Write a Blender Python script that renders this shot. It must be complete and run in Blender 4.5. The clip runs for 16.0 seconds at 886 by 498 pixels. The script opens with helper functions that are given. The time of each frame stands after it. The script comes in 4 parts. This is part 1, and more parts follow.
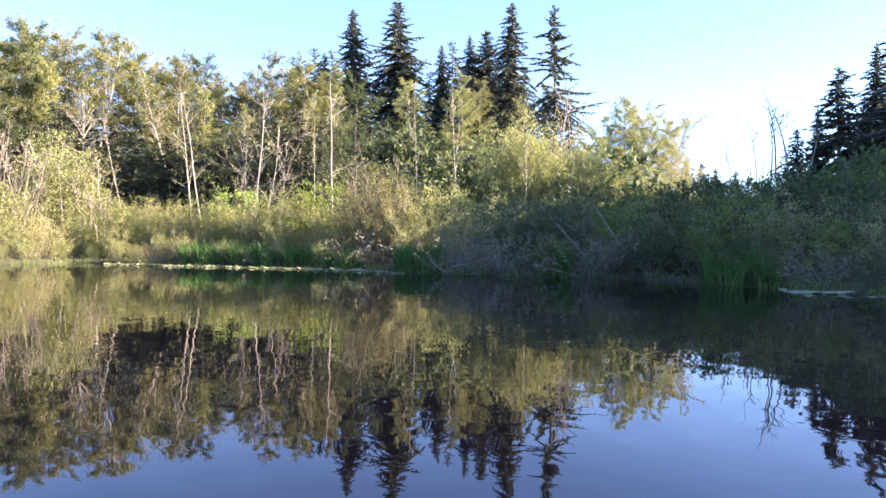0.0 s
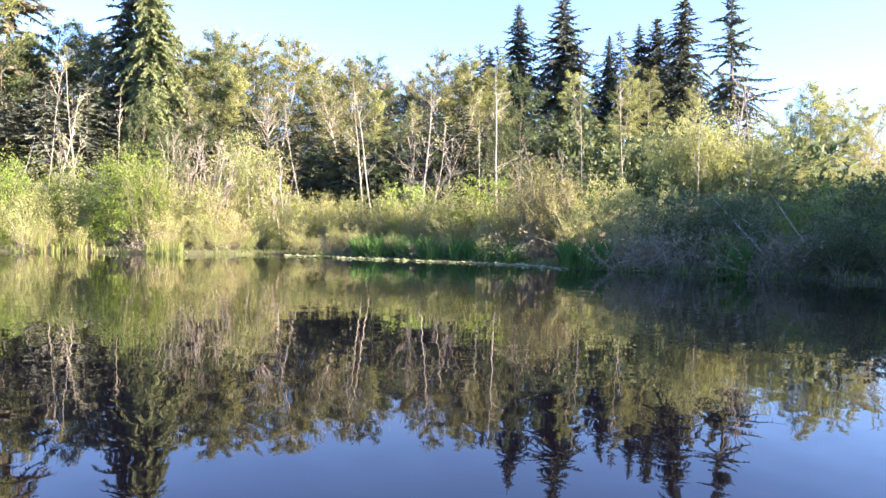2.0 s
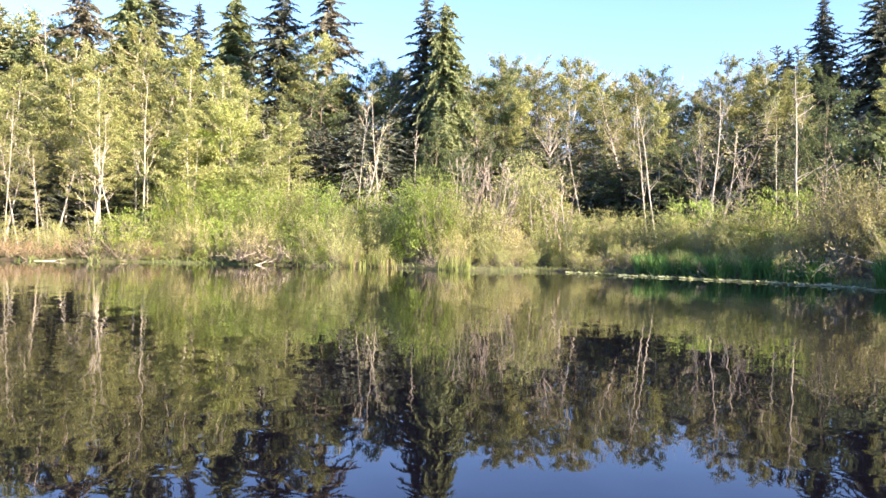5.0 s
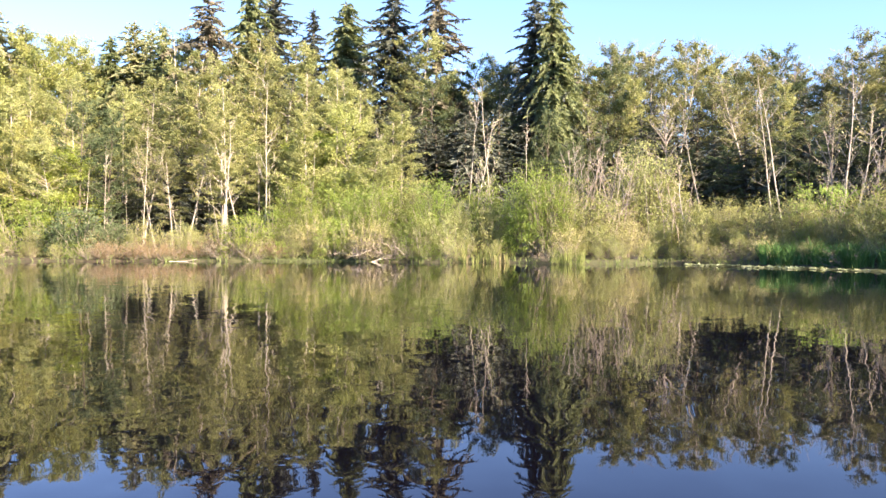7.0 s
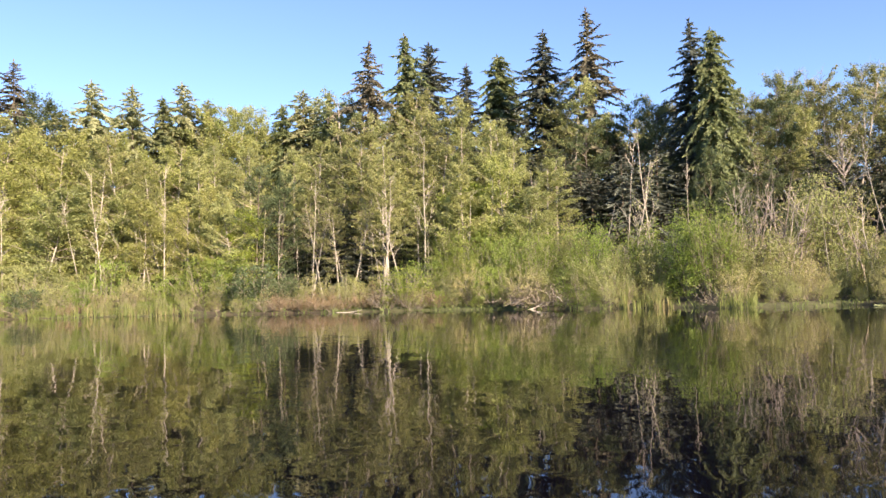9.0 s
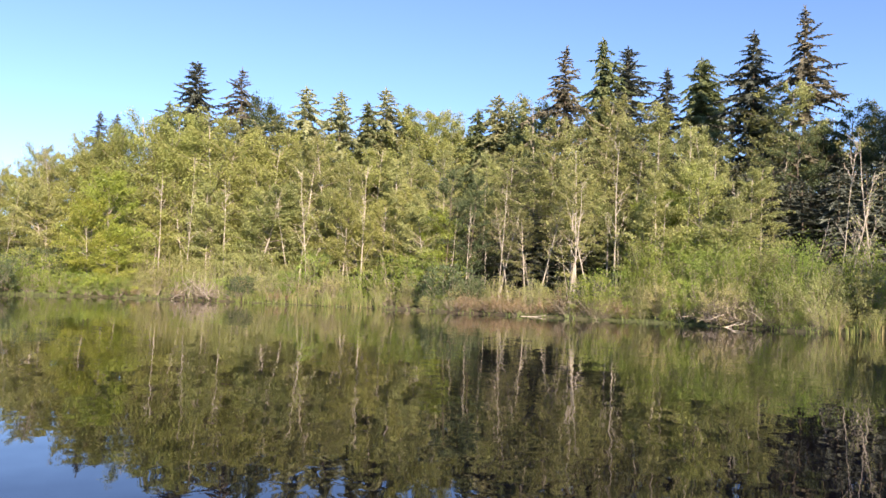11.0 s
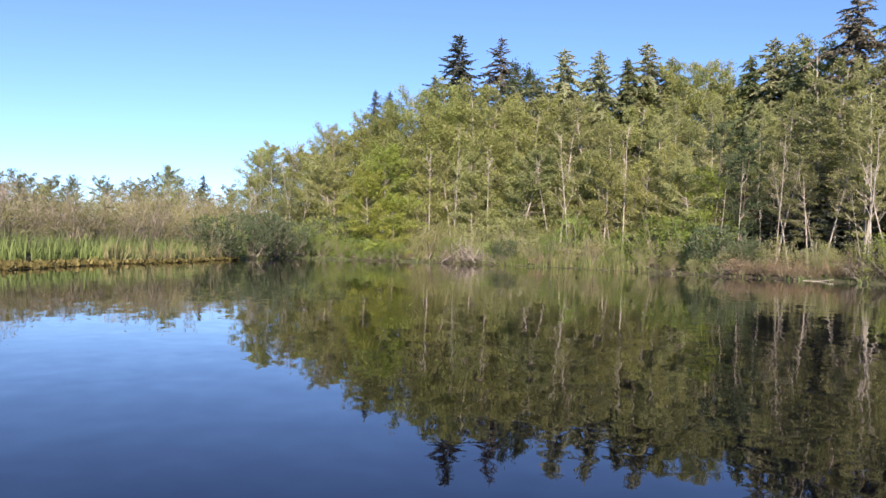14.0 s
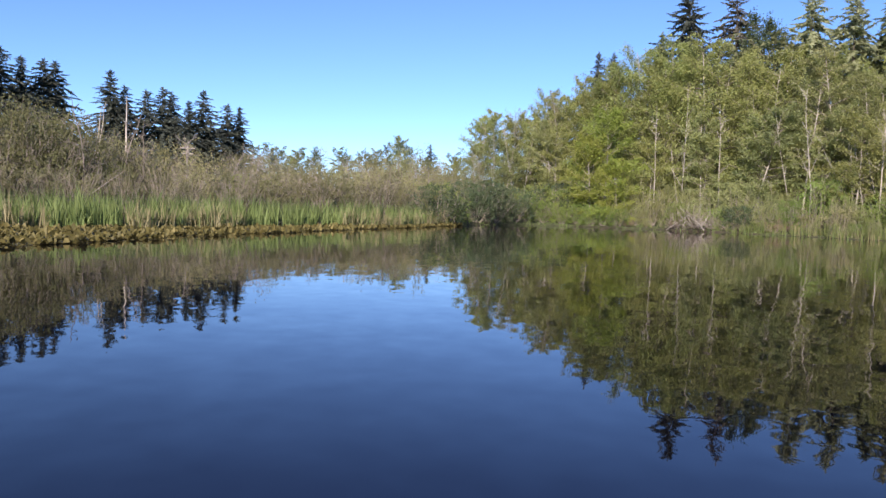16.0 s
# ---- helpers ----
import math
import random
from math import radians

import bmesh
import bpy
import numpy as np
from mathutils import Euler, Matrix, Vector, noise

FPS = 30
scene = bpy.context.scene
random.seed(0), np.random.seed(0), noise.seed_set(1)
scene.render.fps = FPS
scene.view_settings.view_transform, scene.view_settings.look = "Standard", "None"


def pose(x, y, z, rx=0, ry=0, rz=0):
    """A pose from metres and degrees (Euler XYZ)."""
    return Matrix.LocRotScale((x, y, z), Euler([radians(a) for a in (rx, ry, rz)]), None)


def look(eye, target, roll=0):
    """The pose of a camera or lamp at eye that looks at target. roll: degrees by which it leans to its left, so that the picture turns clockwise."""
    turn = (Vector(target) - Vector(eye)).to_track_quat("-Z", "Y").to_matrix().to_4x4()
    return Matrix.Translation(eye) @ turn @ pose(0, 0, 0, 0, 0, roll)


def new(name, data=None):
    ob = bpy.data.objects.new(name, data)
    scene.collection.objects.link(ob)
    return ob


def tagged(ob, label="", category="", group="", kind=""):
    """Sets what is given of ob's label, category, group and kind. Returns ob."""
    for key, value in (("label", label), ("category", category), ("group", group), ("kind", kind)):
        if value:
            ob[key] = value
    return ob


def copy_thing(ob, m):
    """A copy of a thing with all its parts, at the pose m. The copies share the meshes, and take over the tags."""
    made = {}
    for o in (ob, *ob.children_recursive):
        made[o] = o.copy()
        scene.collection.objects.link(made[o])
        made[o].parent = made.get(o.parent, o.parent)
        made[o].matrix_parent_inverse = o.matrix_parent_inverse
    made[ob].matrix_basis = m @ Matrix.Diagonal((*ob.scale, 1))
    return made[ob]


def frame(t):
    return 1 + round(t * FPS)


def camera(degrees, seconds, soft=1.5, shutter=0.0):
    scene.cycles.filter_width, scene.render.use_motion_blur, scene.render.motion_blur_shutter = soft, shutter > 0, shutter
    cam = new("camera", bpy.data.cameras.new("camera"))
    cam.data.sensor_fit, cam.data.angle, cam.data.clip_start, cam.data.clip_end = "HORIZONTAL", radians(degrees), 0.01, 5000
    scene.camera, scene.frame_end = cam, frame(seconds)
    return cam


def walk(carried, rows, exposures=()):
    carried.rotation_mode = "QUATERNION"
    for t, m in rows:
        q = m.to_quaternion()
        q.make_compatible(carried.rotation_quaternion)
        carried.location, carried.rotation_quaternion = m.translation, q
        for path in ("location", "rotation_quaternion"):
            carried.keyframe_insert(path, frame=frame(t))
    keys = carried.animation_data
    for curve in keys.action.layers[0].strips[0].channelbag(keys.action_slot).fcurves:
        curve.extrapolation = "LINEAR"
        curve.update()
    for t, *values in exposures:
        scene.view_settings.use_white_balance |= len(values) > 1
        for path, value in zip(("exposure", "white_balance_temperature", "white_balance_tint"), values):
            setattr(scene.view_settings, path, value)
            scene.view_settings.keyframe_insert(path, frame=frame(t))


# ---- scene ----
cam = camera(60.5, 16.0)

# seconds, yaw, pitch, roll of a camera that stands in one place over the water
EYE = (0.0, 0.0, 1.5)
TURNS = [
    (0.0, 0.00, -0.38, -0.72),
    (0.5, 2.34, -0.58, -0.86),
    (1.0, 4.60, -0.68, -1.00),
    (1.5, 8.50, -0.83, -1.08),
    (2.0, 12.29, -0.99, -1.17),
    (2.5, 16.25, -1.19, -1.24),
    (3.0, 19.63, -1.05, -1.13),
    (3.5, 23.24, -0.61, -1.02),
    (4.0, 26.54, -0.23, -1.13),
    (4.5, 29.69, -0.27, -1.15),
    (5.0, 33.26, -0.11, -1.10),
    (5.2, 34.62, 0.03, -1.11),
    (7.3, 42.67, -0.14, 0.46),
    (7.5, 43.41, 0.37, 0.82),
    (8.0, 46.75, 1.43, 2.68),
    (8.2, 48.61, 1.95, 2.63),
    (10.3, 60.80, 3.79, -0.31),
    (10.5, 62.79, 3.91, -0.59),
    (11.0, 67.44, 3.42, -2.23),
    (11.5, 72.56, 1.92, -2.22),
    (12.0, 75.93, 1.35, -2.26),
    (12.5, 79.11, 0.68, -2.21),
    (13.0, 81.98, 0.61, -2.10),
    (13.5, 84.55, 0.77, -2.02),
    (14.0, 86.95, -0.06, -1.87),
    (14.5, 90.54, -0.59, -2.14),
    (15.0, 94.94, -1.14, -1.85),
    (15.5, 99.32, -2.32, -1.84),
    (16.0, 103.50, -3.13, -1.87),
]
EXPOSURES = [(0.0, 2.87, 7500, 24), (2.0, 3.07, 7400, 21), (3.5, 2.95, 7550, 19), (5.0, 2.77, 7600, 19), (7.5, 2.55, 7850, 20), (8.0, 2.29, 7900, 20), (11.0, 1.8, 7500, 20), (13.5, 1.44, 6800, 22), (16.0, 1.06, 6300, 21)]
walk(cam, [(t, pose(*EYE, 90 + pitch, roll, yaw)) for t, yaw, pitch, roll in TURNS], EXPOSURES)

# ---------------------------------------------------------------- light
SUN_AZ, SUN_EL = -92.0, 24.0        # degrees to the left of +y, degrees up


def away(az, dist, z=0.0):
    """The place at an azimuth (degrees to the left of +y) and a distance from the eye."""
    return Vector((-math.sin(radians(az)) * dist, math.cos(radians(az)) * dist, z))


world = bpy.data.worlds.new("sky")
scene.world = world
world.use_nodes = True
wt = world.node_tree
sky = wt.nodes.new("ShaderNodeTexSky")
sky.sky_type = "NISHITA"
sky.sun_disc = False
sky.sun_elevation = radians(SUN_EL)
sky.sun_rotation = radians(-SUN_AZ)
sky.air_density, sky.dust_density, sky.ozone_density = 0.7, 0.0, 3.5
wt.nodes["Background"].inputs[1].default_value = 0.085
clear = wt.nodes.new("ShaderNodeMix")
clear.data_type, clear.blend_type = "RGBA", "MULTIPLY"
clear.inputs[0].default_value = 1.0
clear.inputs[7].default_value = (0.83, 0.975, 1.1, 1)
wt.links.new(sky.outputs[0], clear.inputs[6])
wt.links.new(clear.outputs[2], wt.nodes["Background"].inputs[0])
sun = new("sun", bpy.data.lights.new("sun", "SUN"))
sun.data.energy, sun.data.angle, sun.data.color = 5.0, radians(0.6), (1.0, 0.87, 0.7)
sun.matrix_world = look(away(SUN_AZ, 100 * math.cos(radians(SUN_EL)), 100 * math.sin(radians(SUN_EL))), (0, 0, 0))

# ---------------------------------------------------------------- materials


def material(name):
    m = bpy.data.materials.new(name)
    m.use_nodes = True
    nt = m.node_tree
    return m, nt, nt.nodes["Principled BSDF"], nt.nodes["Material Output"]


def ramp(nt, fac, stops):
    r = nt.nodes.new("ShaderNodeValToRGB")
    while len(r.color_ramp.elements) < len(stops):
        r.color_ramp.elements.new(0.5)
    for e, (p, c) in zip(r.color_ramp.elements, stops):
        e.position, e.color = p, (*c, 1)
    nt.links.new(fac, r.inputs[0])
    return r.outputs[0]


def noise_of(nt, scale, detail=4.0, space="Object", rough=0.6, stretch=None):
    tc = nt.nodes.new("ShaderNodeTexCoord")
    vec = tc.outputs[space]
    if stretch:
        mp = nt.nodes.new("ShaderNodeMapping")
        mp.inputs["Scale"].default_value = stretch
        nt.links.new(vec, mp.inputs[0])
        vec = mp.outputs[0]
    n = nt.nodes.new("ShaderNodeTexNoise")
    n.inputs["Scale"].default_value, n.inputs["Detail"].default_value, n.inputs["Roughness"].default_value = scale, detail, rough
    nt.links.new(vec, n.inputs["Vector"])
    return n


def blend(nt, fac, a, b, how="MIX"):
    x = nt.nodes.new("ShaderNodeMix")
    x.data_type, x.blend_type = "RGBA", how
    for sock, v in ((x.inputs[0], fac), (x.inputs[6], a), (x.inputs[7], b)):
        if isinstance(v, (int, float)):
            sock.default_value = v
        elif isinstance(v, tuple):
            sock.default_value = (*v, 1)
        else:
            nt.links.new(v, sock)
    return x.outputs[2]


def leaf_material(name, dark, mid, light, through_light=0.35, rough=0.55):
    """Leaves that differ one by one, clump by clump and plant by plant, and let some light through."""
    dark, light = (tuple(0.5 * a + 0.5 * b for a, b in zip(c, mid)) for c in (dark, light))
    m, nt, bsdf, out = material(name)
    geo = nt.nodes.new("ShaderNodeNewGeometry")
    info = nt.nodes.new("ShaderNodeObjectInfo")
    single = ramp(nt, geo.outputs["Random Per Island"], [(0.0, dark), (0.5, mid), (1.0, light)])
    clump = noise_of(nt, 0.7, 3.0)
    hue = nt.nodes.new("ShaderNodeHueSaturation")
    tone = nt.nodes.new("ShaderNodeMapRange")
    tone.inputs["To Min"].default_value, tone.inputs["To Max"].default_value = 0.498, 0.53
    val = nt.nodes.new("ShaderNodeMapRange")
    val.inputs["To Min"].default_value, val.inputs["To Max"].default_value = 0.64, 1.32
    nt.links.new(info.outputs["Random"], tone.inputs[0])
    nt.links.new(clump.outputs["Fac"], val.inputs[0])
    nt.links.new(tone.outputs[0], hue.inputs["Hue"])
    own = nt.nodes.new("ShaderNodeMapRange")
    own.inputs["To Min"].default_value, own.inputs["To Max"].default_value = 0.82, 1.18
    spread = nt.nodes.new("ShaderNodeMath")
    spread.operation = "FRACT"
    shuffle = nt.nodes.new("ShaderNodeMath")
    shuffle.operation = "MULTIPLY"
    shuffle.inputs[1].default_value = 7.31
    both = nt.nodes.new("ShaderNodeMath")
    both.operation = "MULTIPLY"
    nt.links.new(info.outputs["Random"], shuffle.inputs[0])
    nt.links.new(shuffle.outputs[0], spread.inputs[0])
    nt.links.new(spread.outputs[0], own.inputs[0])
    nt.links.new(own.outputs[0], both.inputs[0])
    nt.links.new(val.outputs[0], both.inputs[1])
    nt.links.new(both.outputs[0], hue.inputs["Value"])
    nt.links.new(single, hue.inputs["Color"])
    col = hue.outputs[0]
    nt.links.new(col, bsdf.inputs["Base Color"])
    bsdf.inputs["Roughness"].default_value = rough
    bsdf.inputs["Specular IOR Level"].default_value = 0.18
    tr = nt.nodes.new("ShaderNodeBsdfTranslucent")
    nt.links.new(blend(nt, 0.5, col, (light[0] * 1.1, light[1] * 1.25, light[2] * 0.85)), tr.inputs[0])
    mix = nt.nodes.new("ShaderNodeMixShader")
    mix.inputs[0].default_value = through_light
    nt.links.new(bsdf.outputs[0], mix.inputs[1])
    nt.links.new(tr.outputs[0], mix.inputs[2])
    nt.links.new(mix.outputs[0], out.inputs[0])
    return m


def bark_material(name, dark, light, scale=6.0, blotch=(0.1, 0.11, 0.08)):
    m, nt, bsdf, out = material(name)
    grain = noise_of(nt, scale, 6.0, stretch=(1, 1, 0.25))
    col = ramp(nt, grain.outputs["Fac"], [(0.25, dark), (0.7, light)])
    big = noise_of(nt, 0.8, 3.0)
    mask = ramp(nt, big.outputs["Fac"], [(0.5, (0, 0, 0)), (0.68, (1, 1, 1))])
    nt.links.new(blend(nt, mask, col, blotch), bsdf.inputs["Base Color"])
    bsdf.inputs["Roughness"].default_value = 0.9
    bump = nt.nodes.new("ShaderNodeBump")
    bump.inputs["Strength"].default_value, bump.inputs["Distance"].default_value = 0.7, 0.03
    nt.links.new(grain.outputs["Fac"], bump.inputs["Height"])
    nt.links.new(bump.outputs[0], bsdf.inputs["Normal"])
    return m


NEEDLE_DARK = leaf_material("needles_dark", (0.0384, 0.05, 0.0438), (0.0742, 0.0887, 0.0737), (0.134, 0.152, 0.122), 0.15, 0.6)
# the green and pale needles hold sunlit brightness in their colour
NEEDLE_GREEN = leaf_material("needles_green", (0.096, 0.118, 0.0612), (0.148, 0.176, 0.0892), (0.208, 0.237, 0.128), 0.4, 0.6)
NEEDLE_SUNLIT = leaf_material("needles_sunlit_pale", (0.24, 0.25, 0.15), (0.32, 0.335, 0.2), (0.4, 0.41, 0.26), 0.45, 0.6)
NEEDLE_BROWN = leaf_material("needles_brownish", (0.063, 0.062, 0.0486), (0.119, 0.111, 0.0864), (0.203, 0.185, 0.142), 0.15, 0.65)
LEAF_ALDER = leaf_material("alder_leaves", (0.198, 0.21, 0.0947), (0.269, 0.282, 0.124), (0.352, 0.364, 0.174), 0.43)
LEAF_YELLOW = leaf_material("yellow_green_leaves", (0.218, 0.235, 0.105), (0.297, 0.316, 0.143), (0.385, 0.401, 0.198), 0.43)
LEAF_LIME = leaf_material("lime_green_leaves", (0.202, 0.217, 0.0805), (0.288, 0.303, 0.112), (0.374, 0.384, 0.158), 0.43)
LEAF_DEEP = leaf_material("deep_green_leaves", (0.0576, 0.0814, 0.0461), (0.0921, 0.123, 0.064), (0.142, 0.176, 0.0948), 0.34)
LEAF_MID = leaf_material("mid_green_leaves", (0.134, 0.143, 0.07), (0.197, 0.207, 0.1), (0.274, 0.28, 0.14), 0.4)
LEAF_FRESH = leaf_material("light_fresh_leaves", (0.207, 0.243, 0.057), (0.305, 0.34, 0.0808), (0.403, 0.427, 0.119), 0.48)
LEAF_BRIGHT = leaf_material("fresh_green_leaves", (0.14, 0.186, 0.05), (0.21, 0.269, 0.0714), (0.285, 0.346, 0.102), 0.43)
LEAF_OLIVE = leaf_material("olive_grey_leaves", (0.215, 0.21, 0.106), (0.311, 0.299, 0.152), (0.412, 0.389, 0.211), 0.38)
LEAF_BROWNISH = leaf_material("brownish_marsh_leaves", (0.11, 0.108, 0.0589), (0.17, 0.165, 0.0902), (0.23, 0.225, 0.124), 0.32)
LEAF_BUFF = leaf_material("dry_buff_leaves", (0.14, 0.127, 0.095), (0.2, 0.18, 0.135), (0.27, 0.245, 0.185), 0.3)
LEAF_RUSSET = leaf_material("russet_leaves", (0.13, 0.09, 0.055), (0.22, 0.155, 0.1), (0.31, 0.235, 0.15), 0.3)
LEAF_MARSH = leaf_material("marsh_leaves", (0.11, 0.112, 0.055), (0.175, 0.172, 0.085), (0.25, 0.24, 0.125), 0.35)
REED_DEEP = leaf_material("dark_reed_blades", (0.07, 0.105, 0.042), (0.115, 0.155, 0.062), (0.165, 0.205, 0.085), 0.35)
REED_GREEN = leaf_material("reed_blades", (0.1, 0.135, 0.045), (0.15, 0.19, 0.065), (0.215, 0.25, 0.095), 0.35)
REED_DRY = leaf_material("dry_reed_blades", (0.2, 0.18, 0.1), (0.29, 0.26, 0.15), (0.38, 0.34, 0.21), 0.3)
GRASS_DEEP = leaf_material("deep_green_grass", (0.045, 0.1, 0.025), (0.07, 0.14, 0.04), (0.1, 0.19, 0.06), 0.3)
PAD_GREEN = leaf_material("pad_green", (0.1, 0.13, 0.06), (0.2, 0.22, 0.12), (0.42, 0.42, 0.3), 0.1, 0.4)
PAD_BROWN = leaf_material("pad_brown", (0.0488, 0.0416, 0.0185), (0.117, 0.0925, 0.0378), (0.254, 0.185, 0.084), 0.1, 0.5)
BARK_PALE = bark_material("pale_bark", (0.19, 0.177, 0.157), (0.4, 0.378, 0.34), 7.0, (0.25, 0.24, 0.205))
BARK_DARK = bark_material("dark_bark", (0.035, 0.028, 0.022), (0.12, 0.1, 0.08), 5.0, (0.07, 0.07, 0.055))
BARK_TWIG = bark_material("twig_bark", (0.11, 0.095, 0.08), (0.28, 0.25, 0.215), 9.0, (0.16, 0.14, 0.12))
BARK_ROSE = bark_material("rosy_twig_bark", (0.16, 0.145, 0.138), (0.29, 0.265, 0.252), 9.0, (0.2, 0.18, 0.168))
WOOD_GREY = bark_material("weathered_wood", (0.2, 0.182, 0.16), (0.44, 0.41, 0.37), 8.0, (0.3, 0.26, 0.21))


def ground_material():
    m, nt, bsdf, out = material("forest_floor")
    fine = noise_of(nt, 2.2, 8.0)
    broad = noise_of(nt, 0.09, 4.0)
    soil = ramp(nt, fine.outputs["Fac"], [(0.3, (0.022, 0.017, 0.011)), (0.55, (0.05, 0.04, 0.025)), (0.8, (0.085, 0.072, 0.042))])
    moss = ramp(nt, fine.outputs["Fac"], [(0.3, (0.025, 0.036, 0.012)), (0.75, (0.08, 0.1, 0.036))])
    mask = ramp(nt, broad.outputs["Fac"], [(0.4, (0, 0, 0)), (0.6, (1, 1, 1))])
    nt.links.new(blend(nt, mask, soil, moss), bsdf.inputs["Base Color"])
    bsdf.inputs["Roughness"].default_value = 0.95
    bump = nt.nodes.new("ShaderNodeBump")
    bump.inputs["Strength"].default_value, bump.inputs["Distance"].default_value = 0.8, 0.1
    nt.links.new(fine.outputs["Fac"], bump.inputs["Height"])
    nt.links.new(bump.outputs[0], bsdf.inputs["Normal"])
    return m


def water_material():
    """Still dark pond water: small slopes of two sizes, calmer in patches."""
    m, nt, bsdf, out = material("pond_water")
    bsdf.inputs["Base Color"].default_value = (0.002, 0.002, 0.004, 1)
    bsdf.inputs["Roughness"].default_value = 0.015
    bsdf.inputs["IOR"].default_value = 1.333
    bsdf.inputs["Specular Tint"].default_value = (0.92, 0.46, 1.0, 1)
    total = None
    for scale, slope, detail in ((0.35, 0.008, 1.0), (1.1, 0.023, 1.0), (2.8, 0.025, 1.0)):
        n = noise_of(nt, scale, detail, rough=0.5)
        sub = nt.nodes.new("ShaderNodeVectorMath")
        sub.operation = "SUBTRACT"
        sub.inputs[1].default_value = (0.5, 0.5, 0.5)
        nt.links.new(n.outputs["Color"], sub.inputs[0])
        mul = nt.nodes.new("ShaderNodeVectorMath")
        mul.operation = "MULTIPLY"
        mul.inputs[1].default_value = (slope, slope, 0)
        nt.links.new(sub.outputs[0], mul.inputs[0])
        if total is None:
            total = mul.outputs[0]
        else:
            add = nt.nodes.new("ShaderNodeVectorMath")
            nt.links.new(total, add.inputs[0])
            nt.links.new(mul.outputs[0], add.inputs[1])
            total = add.outputs[0]
    patch = noise_of(nt, 0.06, 2.0, stretch=(1.0, 1.0, 1.0))
    amount = nt.nodes.new("ShaderNodeMapRange")
    amount.inputs["From Min"].default_value, amount.inputs["From Max"].default_value = 0.35, 0.65
    amount.inputs["To Min"].default_value, amount.inputs["To Max"].default_value = 0.45, 1.2
    nt.links.new(patch.outputs["Fac"], amount.inputs[0])
    sc = nt.nodes.new("ShaderNodeVectorMath")
    sc.operation = "SCALE"
    nt.links.new(total, sc.inputs[0])
    nt.links.new(amount.outputs[0], sc.inputs["Scale"])
    up = nt.nodes.new("ShaderNodeVectorMath")
    up.inputs[1].default_value = (0, 0, 1)
    nt.links.new(sc.outputs[0], up.inputs[0])
    nor = nt.nodes.new("ShaderNodeVectorMath")
    nor.operation = "NORMALIZE"
    nt.links.new(up.outputs[0], nor.inputs[0])
    nt.links.new(nor.outputs[0], bsdf.inputs["Normal"])
    return m


GROUND, WATER = ground_material(), water_material()

# ---------------------------------------------------------------- geometry kit


class Geo:
    """Gathers vertices and faces of one mesh."""

    def __init__(self):
        self.v, self.f, self.n = [], [], 0

    def add(self, verts, faces):
        verts = np.asarray(verts, float).reshape(-1, 3)
        self.f.extend((np.asarray(faces) + self.n).tolist())
        self.v.append(verts)
        self.n += len(verts)

    def tube(self, pts, radii, sides=6):
        pts = np.asarray(pts, float)
        k = len(pts)
        d = np.gradient(pts, axis=0)
        d /= np.linalg.norm(d, axis=1)[:, None] + 1e-9
        ref = np.where(np.abs(d[:, 2:3]) > 0.8, [[1.0, 0, 0]], [[0, 0, 1.0]])
        a = np.cross(d, ref)
        a /= np.linalg.norm(a, axis=1)[:, None] + 1e-9
        b = np.cross(d, a)
        ang = np.arange(sides) * 2 * np.pi / sides
        ring = a[:, None] * np.cos(ang)[None, :, None] + b[:, None] * np.sin(ang)[None, :, None]
        verts = pts[:, None] + ring * np.asarray(radii, float)[:, None, None]
        i, j = np.meshgrid(np.arange(k - 1), np.arange(sides), indexing="ij")
        j2 = (j + 1) % sides
        faces = np.stack([i * sides + j, i * sides + j2, (i + 1) * sides + j2, (i + 1) * sides + j], -1).reshape(-1, 4)
        self.add(verts, faces)

    def leaves(self, p, d, n, length, width):
        """Pointed leaves or sprays from p along d, facing n."""
        p, d, n = (np.asarray(x, float) for x in (p, d, n))
        length, width = np.broadcast_to(length, len(p))[:, None], np.broadcast_to(width, len(p))[:, None]
        d = d / (np.linalg.norm(d, axis=1)[:, None] + 1e-9)
        s = np.cross(d, n)
        s /= np.linalg.norm(s, axis=1)[:, None] + 1e-9
        verts = np.stack([p + s * width * 0.55, p + d * length, p - s * width * 0.55 + d * length * 0.2], 1)
        self.add(verts, np.arange(len(p) * 3).reshape(-1, 3))

    def mesh(self, name, mat, smooth=False):
        me = bpy.data.meshes.new(name)
        me.from_pydata(np.concatenate(self.v).tolist(), [], self.f)
        me.materials.append(mat)
        if smooth:
            me.shade_smooth()
        return me


def part(name, geo, mat, parent, label="", smooth=False):
    ob = new(name, geo.mesh(name, mat, smooth))
    ob.parent = parent
    if name.endswith("work"):
        ob["kind"] = "stuff"
    return tagged(ob, label)


def unit(v):
    v = np.asarray(v, float)
    return v / (np.linalg.norm(v, axis=-1, keepdims=True) + 1e-9)


